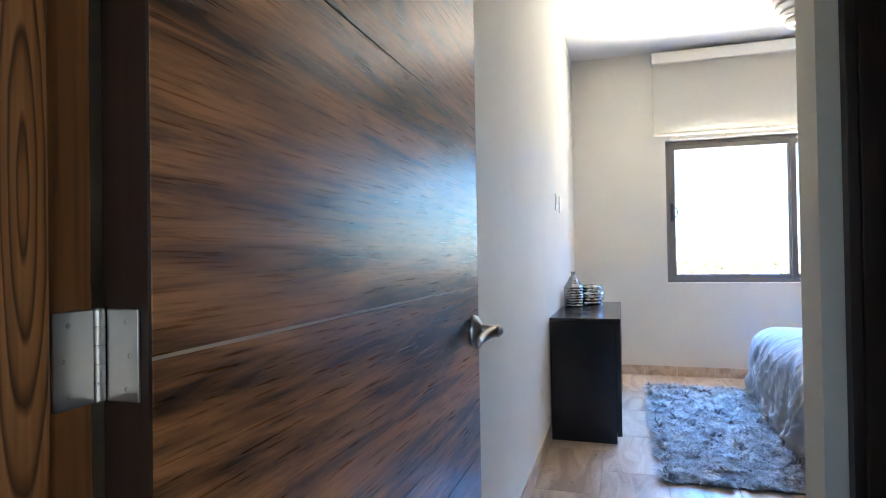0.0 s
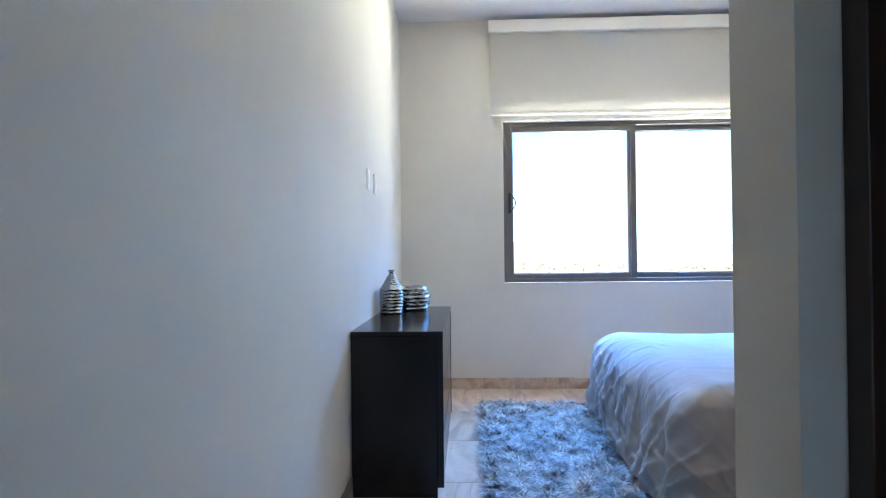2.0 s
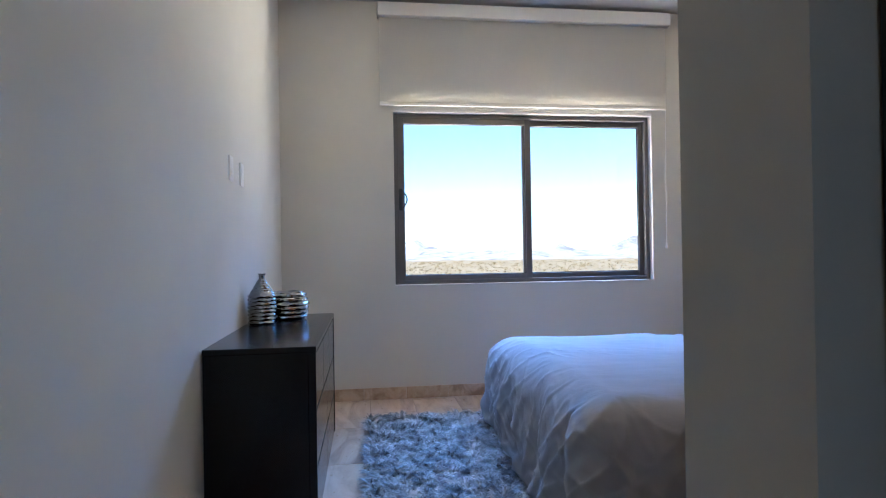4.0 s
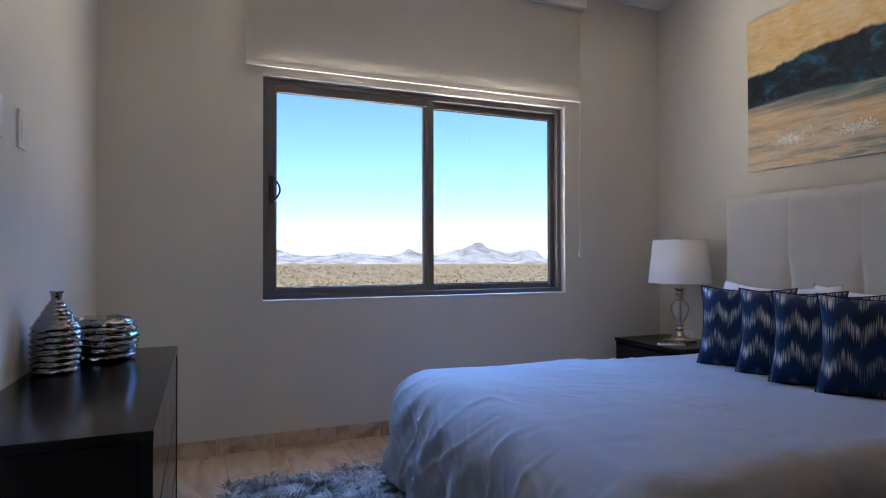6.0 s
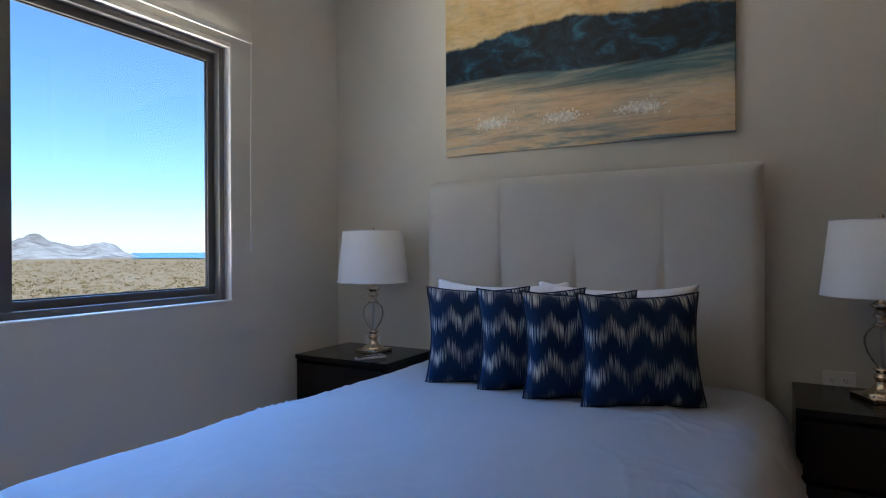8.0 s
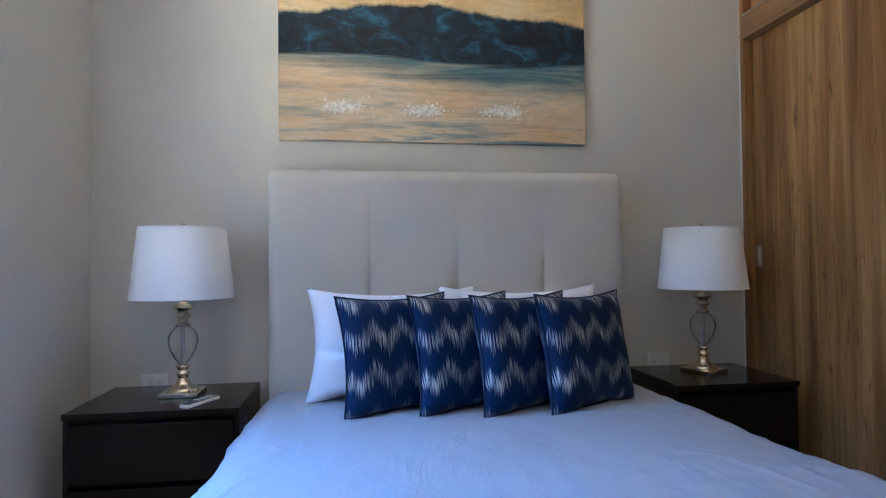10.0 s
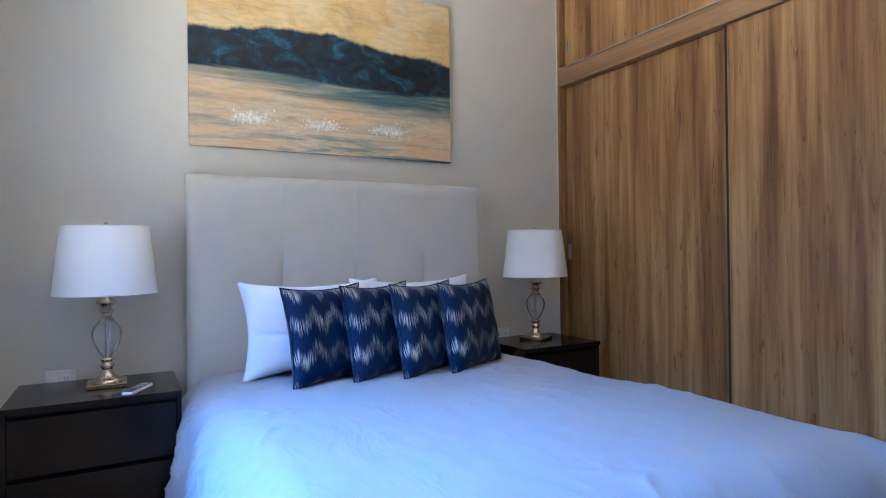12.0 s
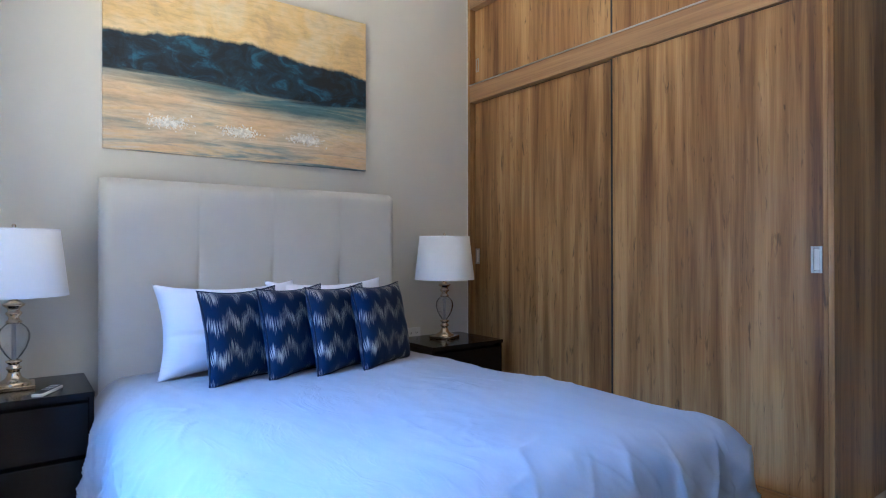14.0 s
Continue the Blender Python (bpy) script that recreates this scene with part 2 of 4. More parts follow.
def cushion_material():
    m = Nodes("navy_cushion_fabric", 0.5, 0, 0.2)
    ax = m.axes(m.coords())
    wob = m.noise(28, 2, m.coords(scale=(1, 0.1, 0.1)))
    u = m.math('ADD', ax[0], m.math('MULTIPLY', m.math('SUBTRACT', wob, 0.5), 0.02))
    tri = m.math('PINGPONG', m.math('ADD', u, 5.02), 0.057)                      # zigzag
    v = m.math('ADD', ax[2], m.math('MULTIPLY', tri, 1.1))
    thread = m.noise(420, 1, m.coords(scale=(1, 0.0, 0.006)))
    v2 = m.math('ADD', v, m.math('MULTIPLY', m.math('SUBTRACT', thread, 0.5), 0.09))
    saw = m.math('DIVIDE', m.math('PINGPONG', m.math('ADD', v2, 5.015), 0.071), 0.071)
    band = m.ramp(saw, (0.48, 0.0), (0.80, 1.0))
    strand = m.ramp(m.noise(330, 1, m.coords(scale=(1, 0.0, 0.02))), (0.45, 0.0), (0.55, 0.95))
    patch = m.ramp(m.noise(9, 2, m.coords(scale=(1, 1, 0.7))), (0.36, 0.12), (0.60, 1.0))
    k = m.math('MULTIPLY', m.math('MULTIPLY', band, strand), patch)
    m.put("Base Color", m.mix(k, (0.0025, 0.017, 0.062), (0.64, 0.62, 0.55)))
    m.put("Metallic", m.math('MULTIPLY', k, 0.75))
    m.put("Roughness", m.math('SUBTRACT', 0.52, m.math('MULTIPLY', k, 0.18)))
    m.bump(m.math('ADD', m.noise(300, 1, m.coords(scale=(1, 0.0, 0.02))), m.math('MULTIPLY', m.noise(18, 3), 2.0)), 0.25, 0.003)
    return m.mat


def painting_material(y0, y1, z0, z1):
    """Thick oil paint: ochre sky, a dark blue headland, teal shallows and a pale sandy shore."""
    m = Nodes("seascape_oil_paint", 0.42, 0, 0.5)
    ax = m.axes(m.coords())
    u = m.math('DIVIDE', m.math('SUBTRACT', y1, ax[1]), y1 - y0)
    v = m.math('DIVIDE', m.math('SUBTRACT', ax[2], z0), z1 - z0)
    streak = m.noise(11, 7, m.coords(scale=(1, 0.13, 1.9)), 0.6, 0.8)
    fine = m.noise(40, 5, m.coords(scale=(1, 0.3, 1.3)), 0.65, 0.5)
    cloud = m.noise(5, 6, m.coords(), 0.6, 0.6)
    edge = m.math('MULTIPLY', m.math('SUBTRACT', m.noise(6, 5, m.coords(scale=(1, 0.8, 0.4)), 0.6), 0.5), 0.13)
    hump = m.math('MULTIPLY', m.math('SINE', m.math('MULTIPLY', u, 3.3)), 0.055)
    top = m.math('ADD', m.math('ADD', 0.615, hump), edge)
    sag = m.math('MULTIPLY', m.math('SINE', m.math('ADD', m.math('MULTIPLY', u, 6.0), 0.6)), 0.02)
    low = m.math('ADD', m.math('ADD', 0.40, sag), m.math('MULTIPLY', m.math('SUBTRACT', streak, 0.5), 0.06))
    sky_c = m.ramp(cloud, (0.28, (0.50, 0.36, 0.17)), (0.42, (0.66, 0.46, 0.18)), (0.55, (0.68, 0.52, 0.26)), (0.72, (0.66, 0.55, 0.34)))
    dark_c = m.ramp(m.noise(10, 6, m.coords(scale=(1, 0.6, 1)), 0.65, 1.2), (0.40, (0.002, 0.004, 0.007)), (0.54, (0.006, 0.026, 0.048)), (0.66, (0.03, 0.11, 0.17)))
    sand_c = m.ramp(streak, (0.30, (0.18, 0.25, 0.25)), (0.42, (0.50, 0.42, 0.29)), (0.52, (0.66, 0.55, 0.38)), (0.60, (0.66, 0.51, 0.28)), (0.70, (0.62, 0.58, 0.50)))
    warm = m.ramp(m.noise(4.0, 4, m.coords(scale=(1, 0.45, 1.2)), 0.6, 0.6), (0.44, 0.0), (0.62, 0.65))
    sand_c = m.mix(warm, sand_c, (0.64, 0.42, 0.21))
    cool = m.ramp(m.noise(5.0, 4, m.coords(scale=(1, 0.35, 1.6), shift=(3, 1, 2)), 0.6, 0.6), (0.56, 0.0), (0.66, 0.7))
    sand_c = m.mix(cool, sand_c, (0.16, 0.25, 0.27))
    teal_c = m.ramp(streak, (0.3, (0.02, 0.07, 0.09)), (0.55, (0.10, 0.17, 0.18)), (0.7, (0.34, 0.32, 0.24)))
    shore = m.math('SUBTRACT', low, m.math('ADD', 0.06, m.math('MULTIPLY', u, 0.13)))
    k1 = m.math('MULTIPLY', m.math('SUBTRACT', v, shore), 9.0, True)
    c = m.mix(k1, sand_c, teal_c)
    k2 = m.math('MULTIPLY', m.math('SUBTRACT', v, low), 60.0, True)
    c = m.mix(k2, c, dark_c)
    k3 = m.math('MULTIPLY', m.math('SUBTRACT', v, top), 45.0, True)
    c = m.mix(k3, c, sky_c)
    bottom = m.math('MULTIPLY', m.math('SUBTRACT', 0.10, v), 9.0, True)
    c = m.mix(m.math('MULTIPLY', bottom, m.ramp(streak, (0.45, 1.0), (0.55, 0.0))), c, (0.10, 0.20, 0.24))
    c = m.mix(1.0, c, m.ramp(fine, (0.32, 0.82), (0.5, 0.98), (0.68, 1.08)), 'MULTIPLY')
    m.put("Base Color", c)
    m.bump(m.math('ADD', fine, m.math('MULTIPLY', streak, 1.2)), 0.55, 0.004)
    return m.mat


def ground_material():
    m = Nodes("desert_soil", 0.95, 0, 0.1)
    n1 = m.noise(0.02, 6, rough=0.65)
    n2 = m.noise(0.25, 5, rough=0.7)
    base = m.ramp(n2, (0.36, (0.14, 0.095, 0.04)), (0.5, (0.34, 0.225, 0.105)), (0.62, (0.62, 0.45, 0.27)))
    far = m.ramp(n1, (0.35, (0.22, 0.165, 0.085)), (0.65, (0.40, 0.29, 0.155)))
    m.put("Base Color", m.mix(0.3, base, far))
    m.bump(n2, 0.6, 0.5)
    return m.mat


def rock_material():
    m = Nodes("pale_mountain_rock", 0.95, 0, 0.1)
    n = m.noise(0.012, 8, rough=0.7, distort=0.5)
    m.put("Base Color", m.ramp(n, (0.38, (0.23, 0.19, 0.155)), (0.5, (0.42, 0.36, 0.30)), (0.60, (0.58, 0.51, 0.44))))
    m.bump(n, 0.8, 12.0)
    return m.mat


def leaf_material(name, lo, hi):
    m = Nodes(name, 0.9, 0, 0.1)
    m.put("Base Color", m.ramp(m.node("NewGeometry", "Random Per Island"), (0.0, lo), (1.0, hi)))
    return m.mat


def rug_material():
    m = Nodes("shaggy_rug_fibre", 0.62, 0, 0.4)
    isl = m.node("NewGeometry", "Random Per Island")
    a = m.ramp(m.noise(15, 4, distort=0.8), (0.36, (0.11, 0.095, 0.072)), (0.5, (0.33, 0.30, 0.25)), (0.62, (0.60, 0.565, 0.50)))
    m.put("Base Color", m.mix(1.0, a, m.ramp(isl, (0.0, 0.4), (1.0, 1.2)), 'MULTIPLY'))
    m.put("Sheen Weight", 0.3)
    return m.mat


def sea_material():
    m = Nodes("turquoise_sea", 0.25, 0, 0.5)
    m.put("Base Color", m.ramp(m.noise(0.002, 4), (0.35, (0.01, 0.16, 0.26)), (0.65, (0.02, 0.25, 0.34))))
    m.bump(m.noise(0.15, 4), 0.3, 0.4)
    return m.mat


MAT_NAVY = fabric("navy_piping", (0.003, 0.012, 0.04), 0.6, 700)
MAT_SHADE, MAT_BLIND, MAT_GLASS = shade_material(), blind_material(), glass_material()
MAT_STONE, MAT_CUSHION = stone_material(), cushion_material()
MAT_GROUND, MAT_ROCK, MAT_SEA, MAT_RUG = ground_material(), rock_material(), sea_material(), rug_material()
MAT_BUSH = leaf_material("dry_scrub_leaves", (0.13, 0.090, 0.034), (0.42, 0.285, 0.125))
MAT_GROUT = plain("grout", (0.33, 0.26, 0.18), 0.85)
MAT_RUGBASE = plain("rug_backing", (0.17, 0.17, 0.155), 0.9)
MAT_PANE = glass_material("window_glass")
MAT_OPAL = plain("opal_glass", (0.80, 0.77, 0.72), 0.22, vary=0.02, bump=0)


# ---- building helpers ----
def mesh_of(bm, name, material, smooth=False):
    me = bpy.data.meshes.new(name)
    bm.to_mesh(me)
    bm.free()
    me.materials.append(material)
    if smooth:
        me.polygons.foreach_set("use_smooth", [True] * len(me.polygons))
    return me


def part(name, bm, material, parent=None, label="", smooth=False, at=(0, 0, 0), rz=0.0):
    ob = new(name, mesh_of(bm, name, material, smooth))
    ob.parent = parent
    ob.matrix_basis = pose(*at, 0, 0, rz)
    return tagged(ob, label)


def thing(name, label, category, at=(0, 0, 0), rz=0.0, group="", kind=""):
    ob = new(name)
    ob.empty_display_size = 0.1
    ob.matrix_basis = pose(*at, 0, 0, rz)
    return tagged(ob, label, category, group, kind)


def fixed(name, bm, material, label, category, smooth=False):
    """A piece of the setting."""
    return tagged(part(name, bm, material, None, "", smooth), label, category, "", "structure")


def box(lo, hi, bevel=0.0, segments=2, into=None):
    bm = bmesh.new()
    bmesh.ops.create_cube(bm, size=1)
    for v in bm.verts:
        for i in range(3):
            v.co[i] = lo[i] if v.co[i] < 0 else hi[i]
    if bevel:
        bmesh.ops.bevel(bm, geom=bm.edges[:], offset=bevel, segments=segments, affect='EDGES', profile=0.5)
    if into is not None:
        me = bpy.data.meshes.new("join")
        bm.to_mesh(me)
        bm.free()
        into.from_mesh(me)
        bpy.data.meshes.remove(me)
        return into
    return bm


def boxes(*pairs, bevel=0.0):
    bm = bmesh.new()
    for lo, hi in pairs:
        box(lo, hi, bevel, 2, bm)
    return bm


def lathe(profile, n=40, closed=False, ripple=None):
    """A solid of revolution round z from (radius, height) pairs."""
    bm = bmesh.new()
    rings = []
    for i, (r, z) in enumerate(profile):
        if r < 1e-5:
            rings.append([bm.verts.new((0, 0, z))])
            continue
        ring = []
        for k in range(n):
            a = 2 * math.pi * k / n
            rr, zz = (r, z) if ripple is None else ripple(r, z, a)
            ring.append(bm.verts.new((rr * math.cos(a), rr * math.sin(a), zz)))
        rings.append(ring)
    for p, q in zip(rings, rings[1:]):
        for k in range(n):
            j = (k + 1) % n
            vs = [p[k % len(p)], p[j % len(p)], q[j % len(q)], q[k % len(q)]]
            vs = list(dict.fromkeys(vs))
            if len(vs) > 2:
                bm.faces.new(vs)
    bmesh.ops.recalc_face_normals(bm, faces=bm.faces[:])
    return bm


def tube(points, radius, n=8):
    """A round rod along points."""
    bm = bmesh.new()
    rings = []
    for i, p in enumerate(points):
        p = Vector(p)
        d = (Vector(points[min(i + 1, len(points) - 1)]) - Vector(points[max(i - 1, 0)])).normalized()
        s = d.cross(Vector((0.31, 0.17, 0.93))).normalized()
        t = d.cross(s)
        rings.append([bm.verts.new(p + radius * (math.cos(a) * s + math.sin(a) * t)) for a in [2 * math.pi * k / n for k in range(n)]])
    for p, q in zip(rings, rings[1:]):
        for k in range(n):
            bm.faces.new((p[k], p[(k + 1) % n], q[(k + 1) % n], q[k]))
    bm.faces.new(rings[0][::-1]), bm.faces.new(rings[-1])
    bmesh.ops.recalc_face_normals(bm, faces=bm.faces[:])
    return bm


# ---- plan, in metres ----
F = 0.025                                   # top of the floor tiles
XL, XR, YW, ZC = -0.385, 3.345, 6.21, 3.0   # left wall, bed wall, window wall, ceiling
WX0, WX1, WZ0, WZ1 = 0.446, 2.505, 0.866, 2.195
T = 0.2                                     # wall thickness
YD0, YD1 = 0.565, 0.799                      # wall with the entrance
DX0, DX1, DTOP = -0.295, 0.70, 2.15         # entrance
YC, XC = 3.06, 0.962                        # closet front and end
YS = 2.352                                   # corner of the passage wall
XP, XB = 0.533, 0.587                        # passage wall corner and bathroom door wall
HY = -2.6                                   # far end of the hall

# ---- structure ----
fixed("floor", box((XL - T, HY - T, -0.15), (XR + T, YW + T, F - 0.004)), MAT_GROUT, "grout bed under beige stone floor tiles", "floor")
fixed("ceiling", box((XL - T, HY - T, ZC), (XR + T, YW + T, ZC + 0.2)), MAT_CEIL, "smooth white painted ceiling of the bedroom", "ceiling")
fixed("wall_west", box((XL - T, HY - T, 0), (XL, YW + T, ZC)), MAT_WALL, "smooth greige painted wall behind the dresser", "wall")
fixed("wall_east", box((XR, HY - T, 0), (XR + T, YW + T, ZC)), MAT_WALL, "smooth greige painted wall behind the bed", "wall")
fixed("wall_north", boxes(((XL, YW, 0), (WX0, YW + T, ZC)), ((WX1, YW, 0), (XR, YW + T, ZC)),
                          ((WX0, YW, 0), (WX1, YW + T, WZ0)), ((WX0, YW, WZ1), (WX1, YW + T, ZC))),
      MAT_WALL, "greige painted wall with a wide sliding window", "wall")
fixed("wall_entrance", boxes(((XL, YD0, 0), (DX0 - 0.04, YD1 - 0.005, ZC)), ((DX1 + 0.04, YD0, 0), (XR, YD1 - 0.005, ZC)),
                             ((DX0 - 0.04, YD0, DTOP + 0.04), (DX1 + 0.04, YD1 - 0.005, ZC))),
      MAT_WALL, "greige painted wall with the bedroom doorway", "wall")
fixed("wall_passage", boxes(((XP, 2.183, 0), (XC, YS, ZC)), ((XC, 2.305, 0), (XC + 0.1, 2.45, ZC)), ((XB + 0.002, 1.3, 2.14), (XB + 0.13, 2.182, ZC)),
                            ((XB + 0.002, 1.05, 0), (XB + 0.13, 1.38, ZC))),
      MAT_WALL, "greige painted passage wall beside the bathroom doorway", "wall")
fixed("wall_bathroom", boxes(((XC, 2.183, 0), (XR, 2.303, ZC)), ((1.9, YD1, 0), (2.02, 2.183, ZC))), MAT_WALL, "plain wall closing the dark bathroom", "wall")
# unseen hall end; its opening is added and sized to light the entrance
fixed("wall_hall", boxes(((XL, HY - T, 0), (-0.1, HY, ZC)), ((1.75, HY - T, 0), (XR, HY, ZC)), ((-0.1, HY - T, 0), (1.75, HY, 0.75)), ((-0.1, HY - T, 2.4), (1.75, HY, ZC)),
                         ((1.9, HY, 0), (2.02, YD0, ZC))),
      MAT_WALL, "unseen hall wall with an opening added for daylight", "wall")

# entrance frame
jamb = thing("door_frame", "brown wooden frame of the bedroom doorway", "door frame", (0, 0, F), kind="structure")
part("jamb", box((DX0 - 0.04, YD0 - 0.01, 0), (DX0, YD1 - 0.004, DTOP - F), 0.002), MAT_JAMB, jamb)
part("stop", box((DX0 + 0.0005, YD0 - 0.008, 0), (DX0 + 0.011, 0.755, DTOP - F - 0.002), 0.002), MAT_STOP, jamb)
part("jamb", box((DX1, YD0 - 0.01, 0), (DX1 + 0.04, YD1 - 0.004, DTOP - F), 0.002), MAT_JAMB, jamb)
part("head", box((DX0 - 0.04, YD0 - 0.01, DTOP - F), (DX1 + 0.04, YD1 - 0.004, DTOP - F + 0.04), 0.002), MAT_JAMB, jamb)

# bathroom doorway, dark: dark wood, its near-black colour also holds the passage's shade
frame2 = thing("bathroom_door_frame", "dark brown wooden frame of the bathroom doorway", "door frame", (0, 0, F), kind="structure")
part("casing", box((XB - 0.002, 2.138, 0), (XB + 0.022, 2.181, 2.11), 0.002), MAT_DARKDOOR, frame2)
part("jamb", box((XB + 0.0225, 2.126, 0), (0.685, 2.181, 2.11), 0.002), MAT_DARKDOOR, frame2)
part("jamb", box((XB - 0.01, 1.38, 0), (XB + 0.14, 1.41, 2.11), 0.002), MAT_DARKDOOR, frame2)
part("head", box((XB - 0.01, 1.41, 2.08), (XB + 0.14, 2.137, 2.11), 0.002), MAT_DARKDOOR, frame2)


def hinge(parent, at, rz, leaf_a, leaf_b, height=0.064):
    """A butt hinge: two leaves with screws and a knuckle in five pieces, opened flat in the xz plane."""
    h = part("hinge", box((-leaf_a - 0.003, -0.001, -height / 2), (-0.003, 0.0012, height / 2), 0.0008), MAT_HINGE_DIM, parent, "butt hinge in metal darkened for the shade", at=at, rz=rz)
    part("hinge_leaf", box((0.003, -0.001, -height / 2), (leaf_b + 0.003, 0.0012, height / 2), 0.0008), MAT_HINGE_DIM, h)
    for k in range(5):
        z = -height / 2 + k * height / 5
        part("knuckle", lathe([(0, z + 0.0004), (0.0036, z + 0.0004), (0.0039, z + 0.001), (0.0039, z + height / 5 - 0.001), (0.0036, z + height / 5 - 0.0003), (0, z + height / 5 - 0.0003)], 16), MAT_HINGE_DIM, h, at=(0, -0.002, 0), smooth=False)
    for x in (-leaf_a * 0.62, leaf_b * 0.62):
        for z in (-height * 0.36, 0.0, height * 0.36):
            s = part("screw", lathe([(0, 0.0012), (0.0012, 0.0012), (0.0016, 0.0006), (0.0016, -0.0005)], 12), MAT_HINGE_DIM, h)
            s.matrix_basis = pose(x + (0.003 if z == 0 else -0.001), -0.001, z, 90, 0, 0)
    return h


def lever(parent, at, side=1):
    """A lever handle with a round rose, on a leaf facing +x."""
    rose = part("door_handle", lathe([(0, 0.0), (0.033, 0.0), (0.033, 0.004), (0.031, 0.009), (0.024, 0.015), (0.015, 0.019), (0.013, 0.026), (0.013, 0.058), (0, 0.058)], 40), MAT_STEEL, parent, "brushed nickel lever handle", smooth=True)
    rose.matrix_basis = pose(*at, 0, 90, 0)
    bm = bmesh.new()
    rings = []
    for k in range(15):
        s = k / 14
        y = 0.016 - 0.112 * s
        half = 0.0135 * (1 - 0.35 * s) if s > 0.02 else 0.009
        thick = 0.0115 * (1 - 0.55 * s) if s > 0.02 else 0.008
        x = 0.056 - 0.022 * math.sin(s * 1.9)
        ring = []
        for j in range(12):
            a = 2 * math.pi * j / 12
            ring.append(bm.verts.new((x + thick * math.cos(a), y, half * math.sin(a) - 0.014 * s * s)))
        rings.append(ring)
    for p, q in zip(rings, rings[1:]):
        for j in range(12):
            bm.faces.new((p[j], p[(j + 1) % 12], q[(j + 1) % 12], q[j]))
    bm.faces.new(rings[0]), bm.faces.new(rings[-1])
    bmesh.ops.recalc_face_normals(bm, faces=bm.faces[:])
    arm = part("lever", bm, MAT_STEEL, parent, smooth=True)
    arm.matrix_basis = pose(*at)
    key = part("keyhole", lathe([(0, 0.002), (0.006, 0.002), (0.007, 0.0)], 20), MAT_SCREW, parent)
    key.matrix_basis = pose(at[0] + 0.056, at[1] + 0.0165, at[2], -90, 0, 0)
    return rose


# entrance door, open along the west wall
D0, D1 = 0.803, 1.750
door = thing("door_1", "open walnut veneer bedroom door with pale horizontal grooves", "door", (DX0 + 0.04, D0, F), kind="structure")
cuts = [0.015, 0.335, 0.694, 1.061, 1.412, 1.77, DTOP - F - 0.01]
for lo, hi in zip(cuts, cuts[1:]):
    part("panel", box((-0.0395, 0.003, lo + 0.0015), (0, D1 - D0 - 0.003, hi - 0.0015), 0.001), MAT_DOOR, door)
part("core", box((-0.0385, 0.001, cuts[0]), (-0.002, D1 - D0 - 0.001, cuts[-1])), MAT_GLUE, door)
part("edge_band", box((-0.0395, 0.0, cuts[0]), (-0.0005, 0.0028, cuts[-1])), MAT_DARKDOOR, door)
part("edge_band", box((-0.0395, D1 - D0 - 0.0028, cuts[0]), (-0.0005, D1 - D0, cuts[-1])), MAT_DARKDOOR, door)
lever(door, (0, D1 - D0 - 0.052, 0.968))
for hz in (0.22, 1.064, 1.9):
    hh = 0.064
    h_ = part("hinge", lathe([(0, -hh / 2), (0.0036, -hh / 2), (0.0036, hh / 2), (0.002, hh / 2 + 0.0012), (0, hh / 2 + 0.0012)], 16), MAT_STEEL, door, "satin nickel butt hinge", at=(-0.0385, -0.0048, hz))
    for k in range(5):
        z = -hh / 2 + k * hh / 5
        part("knuckle", lathe([(0, z + 0.0004), (0.0038, z + 0.0004), (0.0042, z + 0.0012), (0.0042, z + hh / 5 - 0.0012), (0.0038, z + hh / 5 - 0.0002), (0, z + hh / 5 - 0.0002)], 18), MAT_STEEL, h_)
    part("hinge_leaf", box((0.004, 0.0025, -hh / 2), (0.0315, 0.0046, hh / 2), 0.0008), MAT_STEEL, h_)
    part("hinge_leaf", box((-0.0012, -0.035, -hh / 2), (0.0008, -0.0045, hh / 2), 0.0008), MAT_STEEL, h_)
    for z in (-hh * 0.36, 0.0, hh * 0.36):
        e1 = part("screw", lathe([(0, 0.0008), (0.0012, 0.0008), (0.0018, 0.0003), (0.0018, -0.0008)], 12), MAT_SCREW, h_)
        e1.matrix_basis = pose(0.021 + (0.003 if z == 0 else 0), 0.0025, z, 90, 0, 0)
        e2 = part("screw", lathe([(0, 0.0008), (0.0012, 0.0008), (0.0018, 0.0003), (0.0018, -0.0008)], 12), MAT_SCREW, h_)
        e2.matrix_basis = pose(0.0008, -0.024 - (0.004 if z == 0 else 0), z, 0, 90, 0)

bdoor = thing("door_2", "dark wooden bathroom door standing open into the dark", "door", (0.691, 2.126, F), kind="structure")
# dark wood again, with the unlit doorway's shade in the colour
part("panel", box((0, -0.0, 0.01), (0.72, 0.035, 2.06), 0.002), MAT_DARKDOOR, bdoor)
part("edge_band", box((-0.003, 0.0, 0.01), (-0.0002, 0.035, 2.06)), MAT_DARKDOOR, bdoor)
hinge(bdoor, (-0.003, -0.0015, 1.025), 0, 0.034, 0.034, 0.083)

# floor tiles and skirting
skirt = thing("baseboard", "skirting of short veined travertine tiles", "baseboard", (0, 0, F), kind="structure")
SK = 0.315
tile_h = 0.088


